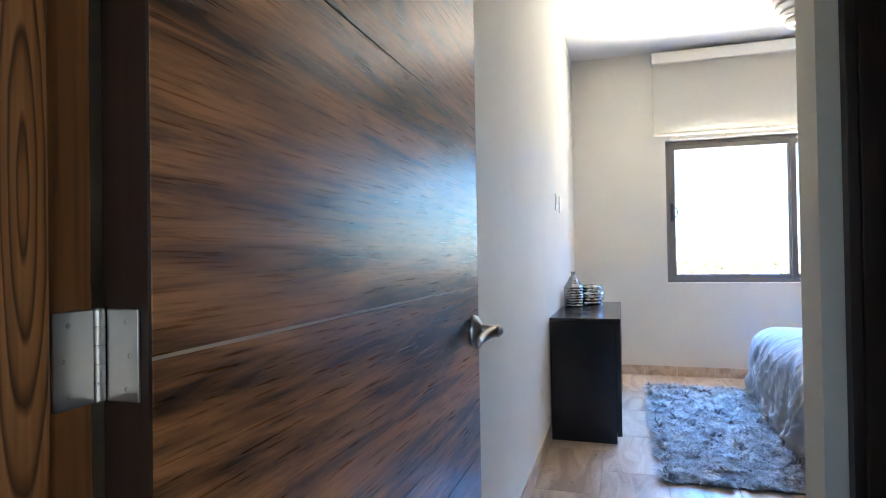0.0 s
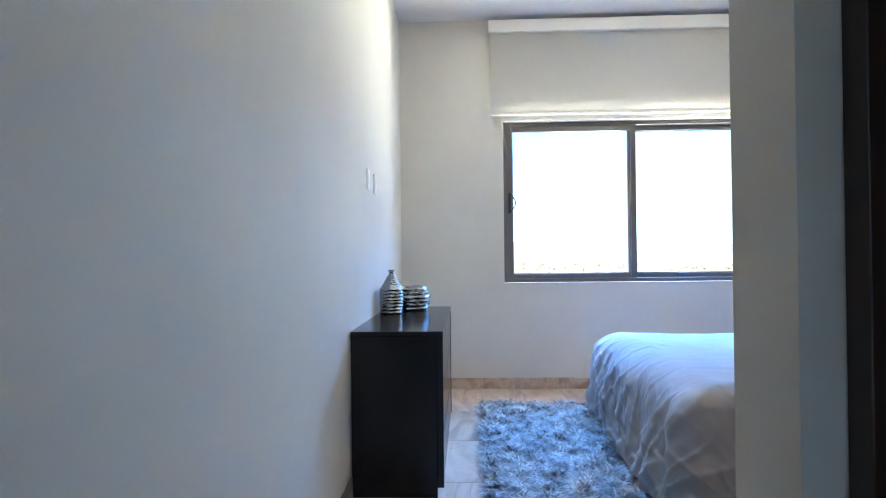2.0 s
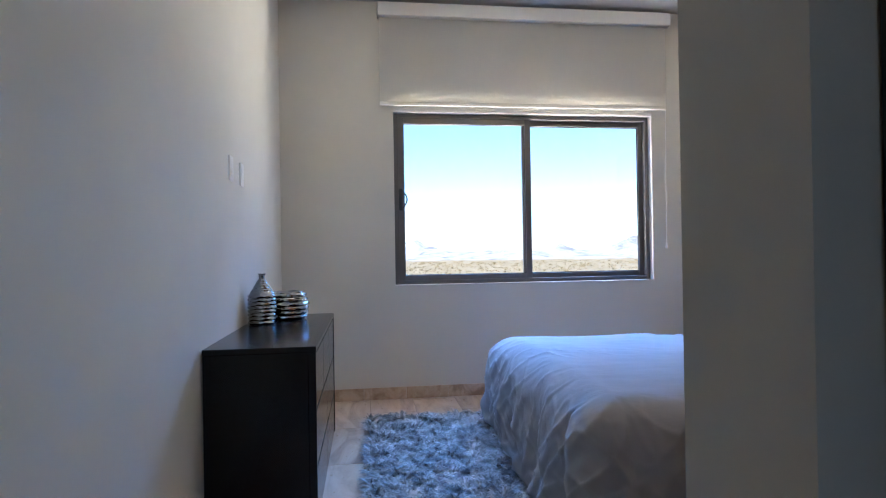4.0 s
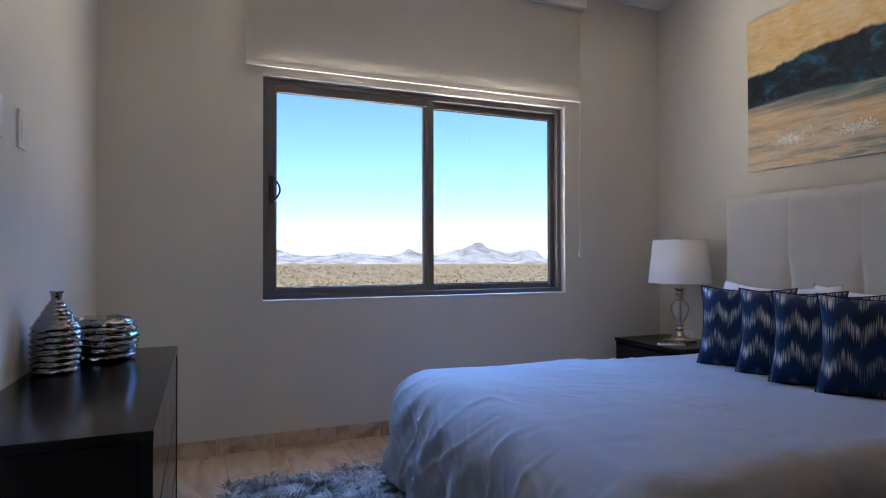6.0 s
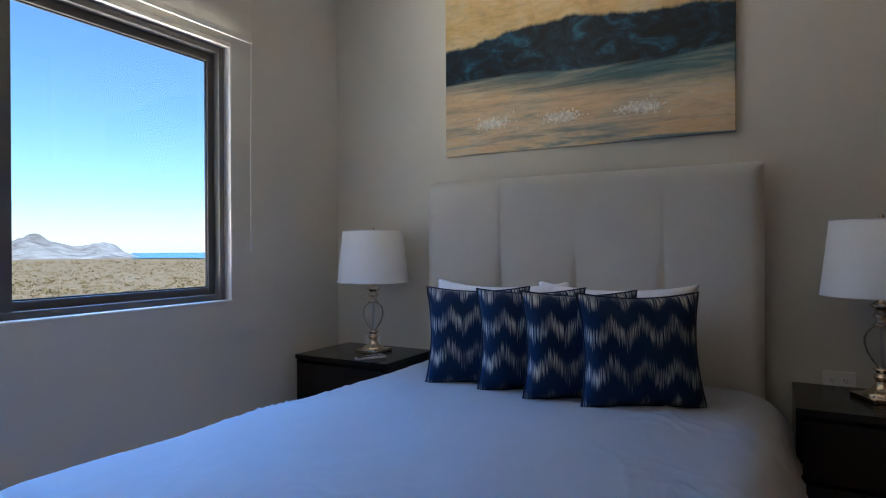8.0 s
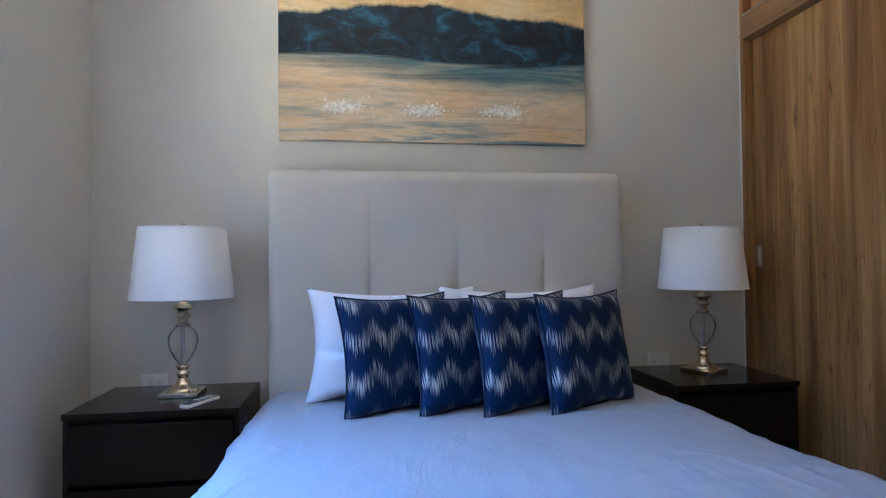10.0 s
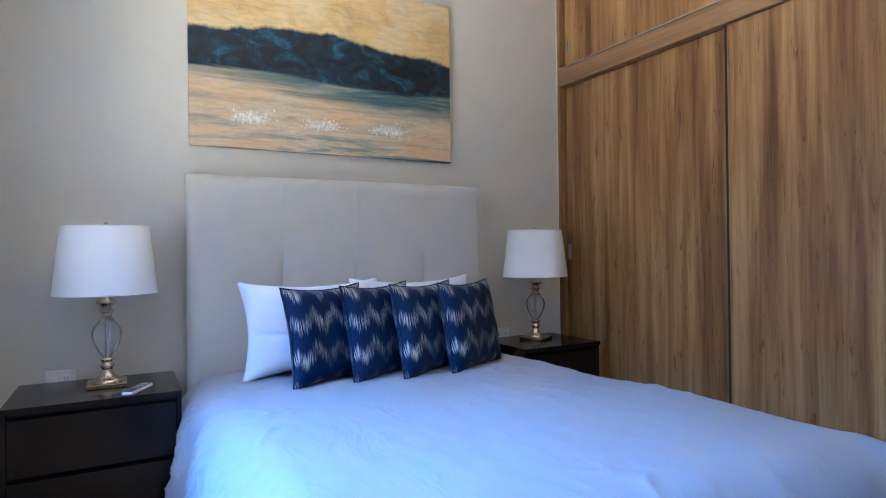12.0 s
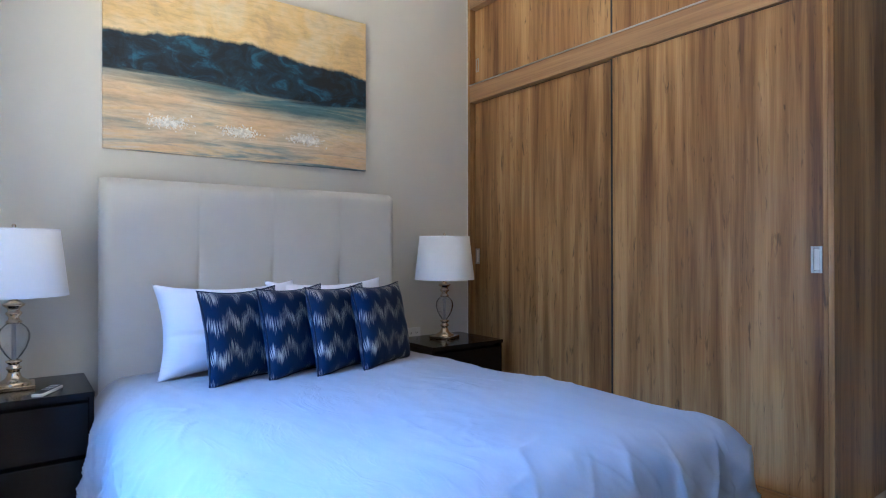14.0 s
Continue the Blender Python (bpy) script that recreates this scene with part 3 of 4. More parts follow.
def strip(n, start, step, fixed_pos, axis, length):
    for k in range(n):
        p0 = start + k * step
        lo, hi = p0 + 0.001, p0 + length - 0.001
        if axis == 0:
            b = box((lo, fixed_pos - 0.009, 0.0), (hi, fixed_pos, tile_h), 0.0012, 1)
        else:
            b = box((min(fixed_pos, fixed_pos + 0.009), lo, 0.0), (max(fixed_pos, fixed_pos + 0.009), hi, tile_h), 0.0012, 1)
        part("tile", b, MAT_STONE, skirt)


strip(11, XL + 0.27, SK, YW, 0, SK)
strip(13, YD1 + 0.01, 0.42, XL, 1, 0.42)

# window
win = thing("window_1", "sliding window with a dark bronze aluminium frame", "window", (0, 0, 0), kind="structure")
yf0, yf1 = YW + 0.035, YW + 0.115


def ring_frame(x0, x1, z0, z1, y0, y1, w, wb=None, bevel=0.003):
    wb = w if wb is None else wb
    return boxes(((x0, y0, z0), (x0 + w, y1, z1)), ((x1 - w, y0, z0), (x1, y1, z1)),
                 ((x0 + w, y0 + 0.001, z0), (x1 - w, y1 - 0.001, z0 + wb)), ((x0 + w, y0 + 0.001, z1 - w), (x1 - w, y1 - 0.001, z1)), bevel=bevel)


part("window_frame", ring_frame(WX0 + 0.001, WX1 - 0.022, WZ0 + 0.010, WZ1 - 0.025, yf0, yf1, 0.030), MAT_ALU, win)
s1 = part("sash", ring_frame(WX0 + 0.030, 1.515, WZ0 + 0.032, WZ1 - 0.055, yf0 + 0.004, yf0 + 0.034, 0.046), MAT_ALU, win)
s2 = part("sash", ring_frame(1.455, WX1 - 0.050, WZ0 + 0.036, WZ1 - 0.058, yf0 + 0.042, yf0 + 0.072, 0.040), MAT_ALU, win)
for s, (x0, x1, y) in ((s1, (WX0 + 0.076, 1.469, yf0 + 0.019)), (s2, (1.495, WX1 - 0.09, yf0 + 0.057))):
    p = part("pane", box((x0, y - 0.003, WZ0 + 0.078), (x1, y + 0.003, WZ1 - 0.1)), MAT_PANE, s)
    p.visible_shadow = False
    part("gasket", ring_frame(x0 - 0.001, x1 + 0.001, WZ0 + 0.076, WZ1 - 0.098, y - 0.006, y + 0.006, 0.006, bevel=0), MAT_GASKET_GAP, s)
part("handle_plate", box((WX0 + 0.036, yf0 - 0.010, 1.435), (WX0 + 0.064, yf0 + 0.003, 1.60), 0.004), MAT_BLACK, s1)
pull = [(WX0 + 0.062 + 0.034 * math.sin(math.pi * k / 12), yf0 - 0.012 - 0.012 * math.sin(math.pi * k / 12), 1.45 + 0.135 * k / 12) for k in range(13)]
part("pull_handle", tube(pull, 0.0055, 10), MAT_BLACK, s1, "black loop pull handle", True)
part("window_sill", box((WX0 - 0.0, YW - 0.004, WZ0), (WX1, YW + 0.034, WZ0 + 0.009), 0.002), MAT_REVEAL, win)
part("reveal", box((WX1 - 0.012, YW - 0.002, WZ0 + 0.010), (WX1 - 0.0005, YW + 0.15, WZ1 - 0.0005), 0.001), MAT_REVEAL, win)
part("reveal", box((WX0, YW + 0.0, WZ1 - 0.02), (WX1 - 0.013, YW + 0.15, WZ1 - 0.0005), 0.001), MAT_REVEAL, win)

# roller blind
blind = thing("roller_blind", "cream roller blind half lowered above the window", "blind", (0, YW, 0))
BX0, BX1, BZ = 0.347, 2.592, 2.232
part("cassette", box((BX0 - 0.012, -0.098, 2.865), (BX1 + 0.03, -0.001, 2.965), 0.006), MAT_BLIND, blind, "cream fabric-covered headrail")
bm = bmesh.new()
cols, rows = 30, 12
grid = [[bm.verts.new((BX0 + (BX1 - BX0) * i / cols, -0.052 + 0.0015 * math.sin(i * 0.9), BZ + (2.87 - BZ) * j / rows)) for j in range(rows + 1)] for i in range(cols + 1)]
for i in range(cols):
    for j in range(rows):
        bm.faces.new((grid[i][j], grid[i + 1][j], grid[i + 1][j + 1], grid[i][j + 1]))
bmesh.ops.solidify(bm, geom=bm.faces[:], thickness=0.0012)
part("fabric", bm, MAT_BLIND, blind)
part("bottom_bar", box((BX0, -0.060, BZ - 0.022), (BX1, -0.045, BZ + 0.004), 0.004), MAT_BLIND, blind)
cord = part("cord", tube([(BX1 + 0.004, -0.045, 2.87), (BX1 + 0.003, -0.044, 2.2), (BX1 - 0.002, -0.04, 1.6), (BX1 - 0.004, -0.04, 1.16)], 0.0028, 6), MAT_WHITEP, blind, "thin white pull chain")
part("cord_weight", lathe([(0, 1.118), (0.007, 1.12), (0.009, 1.13), (0.008, 1.165), (0.004, 1.172), (0, 1.172)], 14), MAT_WHITEP, cord, at=(BX1 - 0.004, -0.04, 0), smooth=True)

# ---- closet ----
closet = thing("closet", "built-in oak veneer closet with sliding doors and upper cabinets", "closet", (0, 0, F))
zr0, zr1, zt = 2.195, 2.325, 2.875
part("end_panel", box((XC, 2.455, 0), (XC + 0.022, YC, ZC - F - 0.002), 0.001), MAT_CLOSET, closet)
part("side_stile", box((XR - 0.032, YC - 0.09, 0), (XR - 0.001, YC, ZC - F - 0.002), 0.002), MAT_CLOSET, closet)
part("scribe_strip", box((XR - 0.007, YC + 0.0005, 0), (XR - 0.001, YC + 0.006, ZC - F - 0.002), 0.001), MAT_WHITEP, closet, "thin pale scribe strip against the wall")
part("front_stile", box((XC + 0.0225, YC - 0.08, 0), (XC + 0.04, YC + 0.001, ZC - F - 0.002), 0.002), MAT_CLOSET, closet)
part("middle_rail", box((XC + 0.041, YC - 0.09, zr0), (XR - 0.033, YC + 0.002, zr1), 0.002), MAT_CLOSET_H, closet)
part("middle_strip", box((XC + 0.041, YC + 0.0025, zr1 - 0.012), (XR - 0.033, YC + 0.008, zr1 - 0.003), 0.002), MAT_STEEL, closet, "thin pale metal drip strip")
part("top_rail", box((XC + 0.041, YC - 0.09, zt), (XR - 0.033, YC + 0.002, ZC - F - 0.002), 0.002), MAT_CLOSET_H, closet)
part("bottom_rail", box((XC + 0.041, YC - 0.09, 0), (XR - 0.033, YC - 0.006, 0.05), 0.002), MAT_CLOSET_H, closet)
part("back", box((XC + 0.023, 2.46, 0), (XR - 0.001, 2.48, ZC - F - 0.003)), MAT_CLOSET, closet)
for x0, x1, y, hx in ((2.03, XR - 0.034, YC - 0.048, XR - 0.062), (XC + 0.042, 2.065, YC - 0.018, XC + 0.071)):
    # thin black bar stands in for the shadow below the middle rail
    part("top_track", box((x0, y - 0.0175, zr0 - 0.0035), (x1, y - 0.003, zr0 - 0.0005)), MAT_GASKET_GAP, closet, "dark bar for the shade under the rail")
    d = part("sliding_door", box((x0, y - 0.018, 0.052), (x1, y, zr0 - 0.004), 0.0015), MAT_CLOSET, closet)
    part("edge_trim", box((2.052, y - 0.0005, 0.052), (2.063, y + 0.003, zr0 - 0.004), 0.001) if x0 < 1.5 else box((x1 - 0.012, y + 0.0003, 0.052), (x1 - 0.001, y + 0.003, zr0 - 0.004), 0.001), MAT_CLOSET, d)
    cz = 1.073
    rim = part("flush_handle", ring_frame(hx - 0.022, hx + 0.022, cz - 0.056, cz + 0.056, y, y + 0.004, 0.011, bevel=0.0015), MAT_STEEL, d, "recessed satin steel pull")
    part("flush_handle_cup", box((hx - 0.010, y + 0.0004, cz - 0.044), (hx + 0.010, y + 0.0016, cz + 0.044)), MAT_WHITEP, d)
for x0, x1, y, hx in ((2.03, XR - 0.034, YC - 0.048, XR - 0.062), (XC + 0.042, 2.065, YC - 0.018, XC + 0.071)):
    d = part("upper_door", box((x0, y - 0.018, zr1 + 0.003), (x1, y, zt - 0.003), 0.0015), MAT_CLOSET, closet)
    part("flush_handle", ring_frame(hx - 0.016, hx + 0.016, 2.42, 2.52, y, y + 0.004, 0.009, bevel=0.001), MAT_STEEL, d, "recessed satin steel pull")

# black strips added to draw the shaded gap where the doors overlap
for z0, z1 in ((0.052, zr0 - 0.004), (zr1 + 0.003, zt - 0.003)):
    part("brush_seal", box((2.0655, YC - 0.0475, z0), (2.081, YC - 0.022, z1)), MAT_GASKET_GAP, closet, "dark strip for the shaded gap between the doors")

# ---- dresser ----
dresser = thing("dresser", "dark espresso wooden dresser against the greige wall", "dresser", (XL, 4.085, F))
dw, dd, dh = 1.257, 0.42, 0.765 - F
part("top", box((0.004, 0, dh - 0.022), (dd, dw, dh), 0.002), MAT_ESP, dresser)
part("side_panel", box((0.006, 0.001, 0.0), (dd - 0.03, 0.022, dh - 0.023), 0.0015), MAT_ESP, dresser)
part("side_panel", box((0.006, dw - 0.022, 0.0), (dd - 0.03, dw - 0.001, dh - 0.023), 0.0015), MAT_ESP, dresser)
part("front_stile", box((dd - 0.0295, 0.001, 0.045), (dd - 0.001, 0.022, dh - 0.023), 0.0015), MAT_ESP, dresser)
part("front_stile", box((dd - 0.0295, dw - 0.022, 0.045), (dd - 0.001, dw - 0.001, dh - 0.023), 0.0015), MAT_ESP, dresser)
part("carcass", box((0.006, 0.023, 0.05), (dd - 0.03, dw - 0.023, dh - 0.023)), MAT_ESP, dresser)
part("plinth", box((0.02, 0.023, 0), (dd - 0.06, dw - 0.023, 0.05)), MAT_ESP, dresser)
zs = [0.05, 0.27, 0.49, dh - 0.026]
for r in range(3):
    n = 3 if r == 2 else 2
    for k in range(n):
        y0 = 0.025 + (dw - 0.05) * k / n
        y1 = 0.025 + (dw - 0.05) * (k + 1) / n
        part("drawer", box((dd - 0.0295, y0 + 0.003, zs[r] + 0.004), (dd - 0.004, y1 - 0.003, zs[r + 1] - 0.008), 0.003), MAT_ESP, dresser)

# ---- nightstands ----
def nightstand(at, width, group):
    """Front faces -x; local origin at the back corner on the wall side."""
    t = thing("nightstand", "dark espresso two-drawer nightstand beside the bed", "nightstand", at, group=group)
    d, h = 0.47, 0.553 - F
    part("top", box((-d, 0, h - 0.022), (0, width, h), 0.002), MAT_ESP, t)
    part("side_panel", box((-d + 0.012, 0.001, 0), (-0.001, 0.02, h - 0.0225), 0.0015), MAT_ESP, t)
    part("side_panel", box((-d + 0.012, width - 0.02, 0), (-0.001, width - 0.001, h - 0.0225), 0.0015), MAT_ESP, t)
    part("carcass", box((-d + 0.04, 0.0205, 0.05), (-0.003, width - 0.0205, h - 0.0225)), MAT_ESP, t)
    part("plinth", box((-d + 0.06, 0.0205, 0), (-0.01, width - 0.0205, 0.05)), MAT_ESP, t)
    for z0, z1 in ((0.05, 0.255), (0.265, h - 0.04)):
        part("drawer", box((-d + 0.008, 0.022, z0 + 0.004), (-d + 0.039, width - 0.022, z1 - 0.004), 0.003), MAT_ESP, t)
    return t


nightstand((3.29, 5.475, F), 0.61, "nightstands beside the bed")
nightstand((3.335, 3.145, F), 0.565, "nightstands beside the bed")


# ---- lamps ----
def table_lamp(at):
    t = thing("table_lamp", "table lamp with white drum shade and glass urn body", "lamp", at, group="bedside table lamps")
    part("base_plate", box((-0.075, -0.075, 0), (0.075, 0.075, 0.018), 0.003), MAT_CHAMPAGNE, t)
    part("foot", lathe([(0.062, 0.018), (0.062, 0.026), (0.050, 0.032), (0.030, 0.046), (0.022, 0.066), (0.021, 0.078), (0.028, 0.083), (0.029, 0.090), (0.022, 0.095), (0.020, 0.106), (0.030, 0.113), (0.030, 0.119), (0.018, 0.124), (0, 0.124)], 36), MAT_CHAMPAGNE, t, "polished champagne metal foot", True)
    urn = [(0.012, 0.124), (0.020, 0.130), (0.035, 0.150), (0.050, 0.180), (0.0585, 0.212), (0.058, 0.234), (0.050, 0.255), (0.034, 0.272), (0.022, 0.280)]
    inner = [(max(r - 0.007, 0.006), z) for r, z in urn[::-1]]
    part("glass_body", lathe(urn + inner, 36), MAT_GLASS, t, "clear glass urn", True)
    part("stem", lathe([(0.0085, 0.125), (0.0085, 0.281)], 18), MAT_STEEL, t, smooth=True)
    part("neck", lathe([(0, 0.279), (0.030, 0.279), (0.031, 0.285), (0.022, 0.293), (0.019, 0.305), (0.030, 0.318), (0.031, 0.324), (0.021, 0.332), (0.024, 0.342), (0.040, 0.354), (0.041, 0.362), (0.028, 0.368), (0.014, 0.380), (0.012, 0.405), (0, 0.405)], 36), MAT_CHAMPAGNE, t, "polished champagne metal neck", True)
    sh = part("shade", lathe([(0.200, 0.394), (0.168, 0.680), (0.165, 0.680), (0.197, 0.394), (0.200, 0.394)], 64), MAT_SHADE, t, "white linen drum shade", True)
    part("shade_rim", lathe([(0.2008, 0.393), (0.2008, 0.399), (0.1965, 0.399), (0.1965, 0.393), (0.2008, 0.393)], 64), MAT_SHADE, sh)
    part("shade_rim", lathe([(0.1688, 0.676), (0.1688, 0.682), (0.1645, 0.682), (0.1645, 0.676), (0.1688, 0.676)], 64), MAT_SHADE, sh)
    part("harp", tube([(0, 0.05 * math.sin(math.pi * k / 12), 0.40 + 0.28 * k / 12) for k in range(13)], 0.002, 6), MAT_STEEL, t)
    part("finial", lathe([(0, 0.675), (0.014, 0.678), (0.014, 0.684), (0.006, 0.688), (0.009, 0.696), (0.006, 0.702), (0, 0.704)], 16), MAT_CHAMPAGNE, t, smooth=True)
    for k in range(3):
        a = 2 * math.pi * k / 3
        part("spider_arm", tube([(0, 0, 0.676), (0.166 * math.cos(a), 0.166 * math.sin(a), 0.676)], 0.0018, 6), MAT_STEEL, t)
    return t


lamp = table_lamp((3.09, 5.748, 0.553))
copy_thing(lamp, pose(3.143, 3.42, 0.553, 0, 0, 25))

# ---- bed ----
def fold(v, s):
    return noise.noise(Vector(v) * s)


bed = thing("bed", "double bed with tall taupe upholstered headboard", "bed", (3.0, 4.615, F))
part("bed_base", box((-1.9, -0.70, 0.06), (0.10, 0.70, 0.28), 0.02), MAT_HEAD, bed)
for x in (-1.8, 0.0):
    for y in (-0.6, 0.6):
        part("leg", box((x - 0.03, y - 0.03, 0), (x + 0.03, y + 0.03, 0.06), 0.004), MAT_ESP, bed)
part("mattress", box((-1.9, -0.70, 0.28), (0.10, 0.70, 0.50), 0.05, 4), MAT_MATTRESS, bed)


def headboard_mesh(width, height, thick):
    """Padded panel facing -x with three sewn seams; the stitching ends in pulled tucks."""
    bm = bmesh.new()
    ny, nz = 240, 60
    seams = [-0.418, -0.018, 0.369]
    bounds = [-width / 2] + seams + [width / 2]
    r = 0.05

    def inset(p, half):
        d = half - abs(p)
        return 0.0 if d > r else r - math.sqrt(max(0.0, r * r - (r - d) ** 2))

    def front(y, z):
        dip = 0.0
        for s in seams:
            q = abs(y - s)
            w = 0.0025 if z > 1.10 else 0.0025 + 0.0075 * min(1.0, (1.10 - z) / 0.12)
            deep = 0.002 if z > 1.10 else 0.002 + 0.02 * min(1.0, (1.10 - z) / 0.12)
            dip += deep * math.exp(-q / (w * 2.2))
        puff = 0.0
        for a, b in zip(bounds, bounds[1:]):
            if a <= y <= b:
                f = (y - a) / (b - a)
                puff = 0.012 * math.sin(math.pi * f) ** 0.6
        puff = puff * (0.35 if z > 1.1 else 0.35 + 0.65 * min(1.0, (1.1 - z) / 0.15)) * 1.5
        puff *= 1.0 - 0.5 * math.exp(-((z - 0.95) / 0.09) ** 2)
        return -thick - puff + dip + 0.002 * fold((y, z, 3.0), 5) + inset(y, width / 2) + max(0.0, (0.0 if height - z > r else r - math.sqrt(max(0.0, r * r - (r - height + z) ** 2))))

    g = []
    for i in range(ny + 1):
        f = i / ny
        y = -width / 2 + width * f
        g.append([bm.verts.new((front(y, height * j / nz), y, height * j / nz)) for j in range(nz + 1)])
    for i in range(ny):
        for j in range(nz):
            bm.faces.new((g[i][j], g[i][j + 1], g[i + 1][j + 1], g[i + 1][j]))
    back = [bm.verts.new((0, -width / 2, 0)), bm.verts.new((0, -width / 2, height)), bm.verts.new((0, width / 2, height)), bm.verts.new((0, width / 2, 0))]
    bm.faces.new([back[0]] + [back[1]] + g[0][::-1])
    bm.faces.new([back[2], back[3]] + g[-1])
    bm.faces.new([back[1], back[2]] + [g[i][-1] for i in range(ny, -1, -1)])
    bm.faces.new([back[3], back[2], back[1], back[0]])
    bmesh.ops.recalc_face_normals(bm, faces=bm.faces[:])
    return bm


part("headboard", headboard_mesh(1.61, 1.492 - F, 0.135), MAT_HEAD, bed, "taupe padded headboard with three vertical seams", True, (0.262, 0, 0))

# duvet over the bed
def duvet_mesh():
    """A sheet laid over the mattress: a flat crown, rounded shoulders and hanging sides with gathered folds."""
    x0, x1, y0, y1, top, r, drop = 1.13, 3.06, 3.90, 5.30, 0.552, 0.175, 0.60
    n, mm = 240, 270
    u0, u1, v0, v1 = x0 - drop, x1, y0 - drop, y1 + drop
    bm = bmesh.new()
    g = []
    for i in range(n + 1):
        row = []
        for j in range(mm + 1):
            u, v = u0 + (u1 - u0) * i / n, v0 + (v1 - v0) * j / mm
            dx = min(0.0, u - x0)
            dy = (v - y1) if v > y1 else min(0.0, v - y0)
            d = math.hypot(dx, dy)
            cx, cy = max(u, x0), min(max(v, y0), y1)
            ex, ey = (dx / d, dy / d) if d > 1e-6 else (0.0, 0.0)
            d = min(d, drop * (1.0 + 0.05 * fold((cx, cy, 1), 2)))
            q = math.pi * r / 2
            per = (cx - cy) + math.atan2(ey, ex) * 0.22
            wave = 0.8 * fold((per, d * 0.8, 7), 4.5) + 0.5 * fold((per + 0.3 * d, d * 0.7, 2), 10) + 0.10 * fold((per, d, 5), 20)
            gather = math.exp(-14 * abs(fold((per + 0.7 * d, 0.6 * d, 11), 6))) + 0.7 * math.exp(-12 * abs(fold((per - 0.8 * d, 0.6 * d, 17), 8)))
            edge = min(cx - x0, y1 - cy, cy - y0)
            near = math.exp(-max(edge, 0.0) / 0.22)
            dome = 0.010 * math.sin(math.pi * min(max((cy - y0) / (y1 - y0), 0), 1)) + 0.014 * fold((u, v, 0.5), 2.2)
            rise = min(1.0, max(0.0, (2.7 - cx) / 1.2))
            dome += 0.036 * rise * rise * (3 - 2 * rise)
            gate = max(0.0, fold((u, v, 21), 2.6) + 0.05) * 2.2
            ridge = math.exp(-16 * abs(fold((u * 0.7 + 0.5 * v, v * 1.2 - 0.5 * u, 4), 5.5)))
            small = math.exp(-12 * abs(fold((u * 1.1, v * 0.6 + 0.3 * u, 14), 11)))
            crease = (0.008 * ridge * (0.35 + near) + 0.004 * small) * min(1.0, gate) + 0.0025 * fold((u * 0.5, v, 9), 16)
            if d < q:
                out, down = r * math.sin(d / r), r * (1 - math.cos(d / r))
                s = d / q
            else:
                s = 1.0 + (d - q) / 0.35
                out, down = r + 0.12 * (d - q), r + (d - q) * 0.97
            square = min(1.0, 2.0 * abs(ex * ey)) * (1.0 if ey < 0 else 0.2)
            out, down = out * (1 + 0.32 * square), down * (1 - 0.14 * square * min(s, 1.0))
            out += wave * 0.042 * max(0.0, s - 0.3) + 0.013 * gather * min(1.0, max(0.0, s - 0.15))
            row.append(bm.verts.new((cx + ex * out, cy + ey * out, top + (dome + crease) * max(0.3, 1 - 0.36 * s) - down + (0.006 * wave + 0.010 * gather * near) * min(s, 1))))
        g.append(row)
    for i in range(n):
        for j in range(mm):
            bm.faces.new((g[i][j], g[i + 1][j], g[i + 1][j + 1], g[i][j + 1]))
    bmesh.ops.solidify(bm, geom=bm.faces[:], thickness=0.012)
    return bm


duvet = part("duvet", duvet_mesh(), MAT_DUVET, None, "", True)
tagged(duvet, "rumpled white cotton duvet draped over the bed", "duvet")


def pillow_mesh(w, h, t, seed, n=28, waist=0.11):
    """A stuffed pillow in the xz plane, thickness along y, base at z = 0."""
    bm = bmesh.new()
    sides = []
    for sgn in (-1, 1):
        g = []
        for i in range(n + 1):
            row = []
            for j in range(n + 1):
                a, b = 2 * i / n - 1, 2 * j / n - 1
                pull = 1 - 0.11 * (1 - abs(b) ** 2) * abs(a) ** 3
                pull2 = 1 - waist * (1 - abs(a) ** 2) * abs(b) ** 3
                x, z = a * w / 2 * pull, b * h / 2 * pull2 + h / 2
                bulge = max(0.0, (1 - a ** 4) * (1 - b ** 4)) ** 0.55
                y = sgn * t / 2 * bulge * (1 + 0.16 * fold((a * 1.6, b * 1.6, seed + sgn), 1.0)) + 0.004 * fold((a, b, seed), 5) * bulge
                y *= 1.0 - 0.16 * math.exp(-((b + 0.25 + 0.15 * a) / 0.06) ** 2) * (1 if waist > 0.12 else 0)
                row.append(bm.verts.new((x, y, z)))
            g.append(row)
        sides.append(g)
        for i in range(n):
            for j in range(n):
                bm.faces.new((g[i][j], g[i + 1][j], g[i + 1][j + 1], g[i][j + 1]))
    bmesh.ops.remove_doubles(bm, verts=bm.verts[:], dist=0.0008)
    bmesh.ops.recalc_face_normals(bm, faces=bm.faces[:])
    return bm


def lay(name, label, category, bm, material, m, group):
    ob = part(name, bm, material, None, "", True)
    ob.matrix_basis = m
    return tagged(ob, label, category, group)


# local x of a pillow runs along -y of the room, its face looks towards -x
for yy, xx, sd in ((4.90, 2.87, 5.0), (4.375, 2.88, 11.0)):
    lay("pillow", "white cotton bed pillow leaning on the headboard", "pillow", pillow_mesh(0.68, 0.455, 0.21, sd, n=40, waist=0.19), MAT_PILLOW, pose(xx - 0.05, yy, 0.548, -15, 0, -90), "white bed pillows")
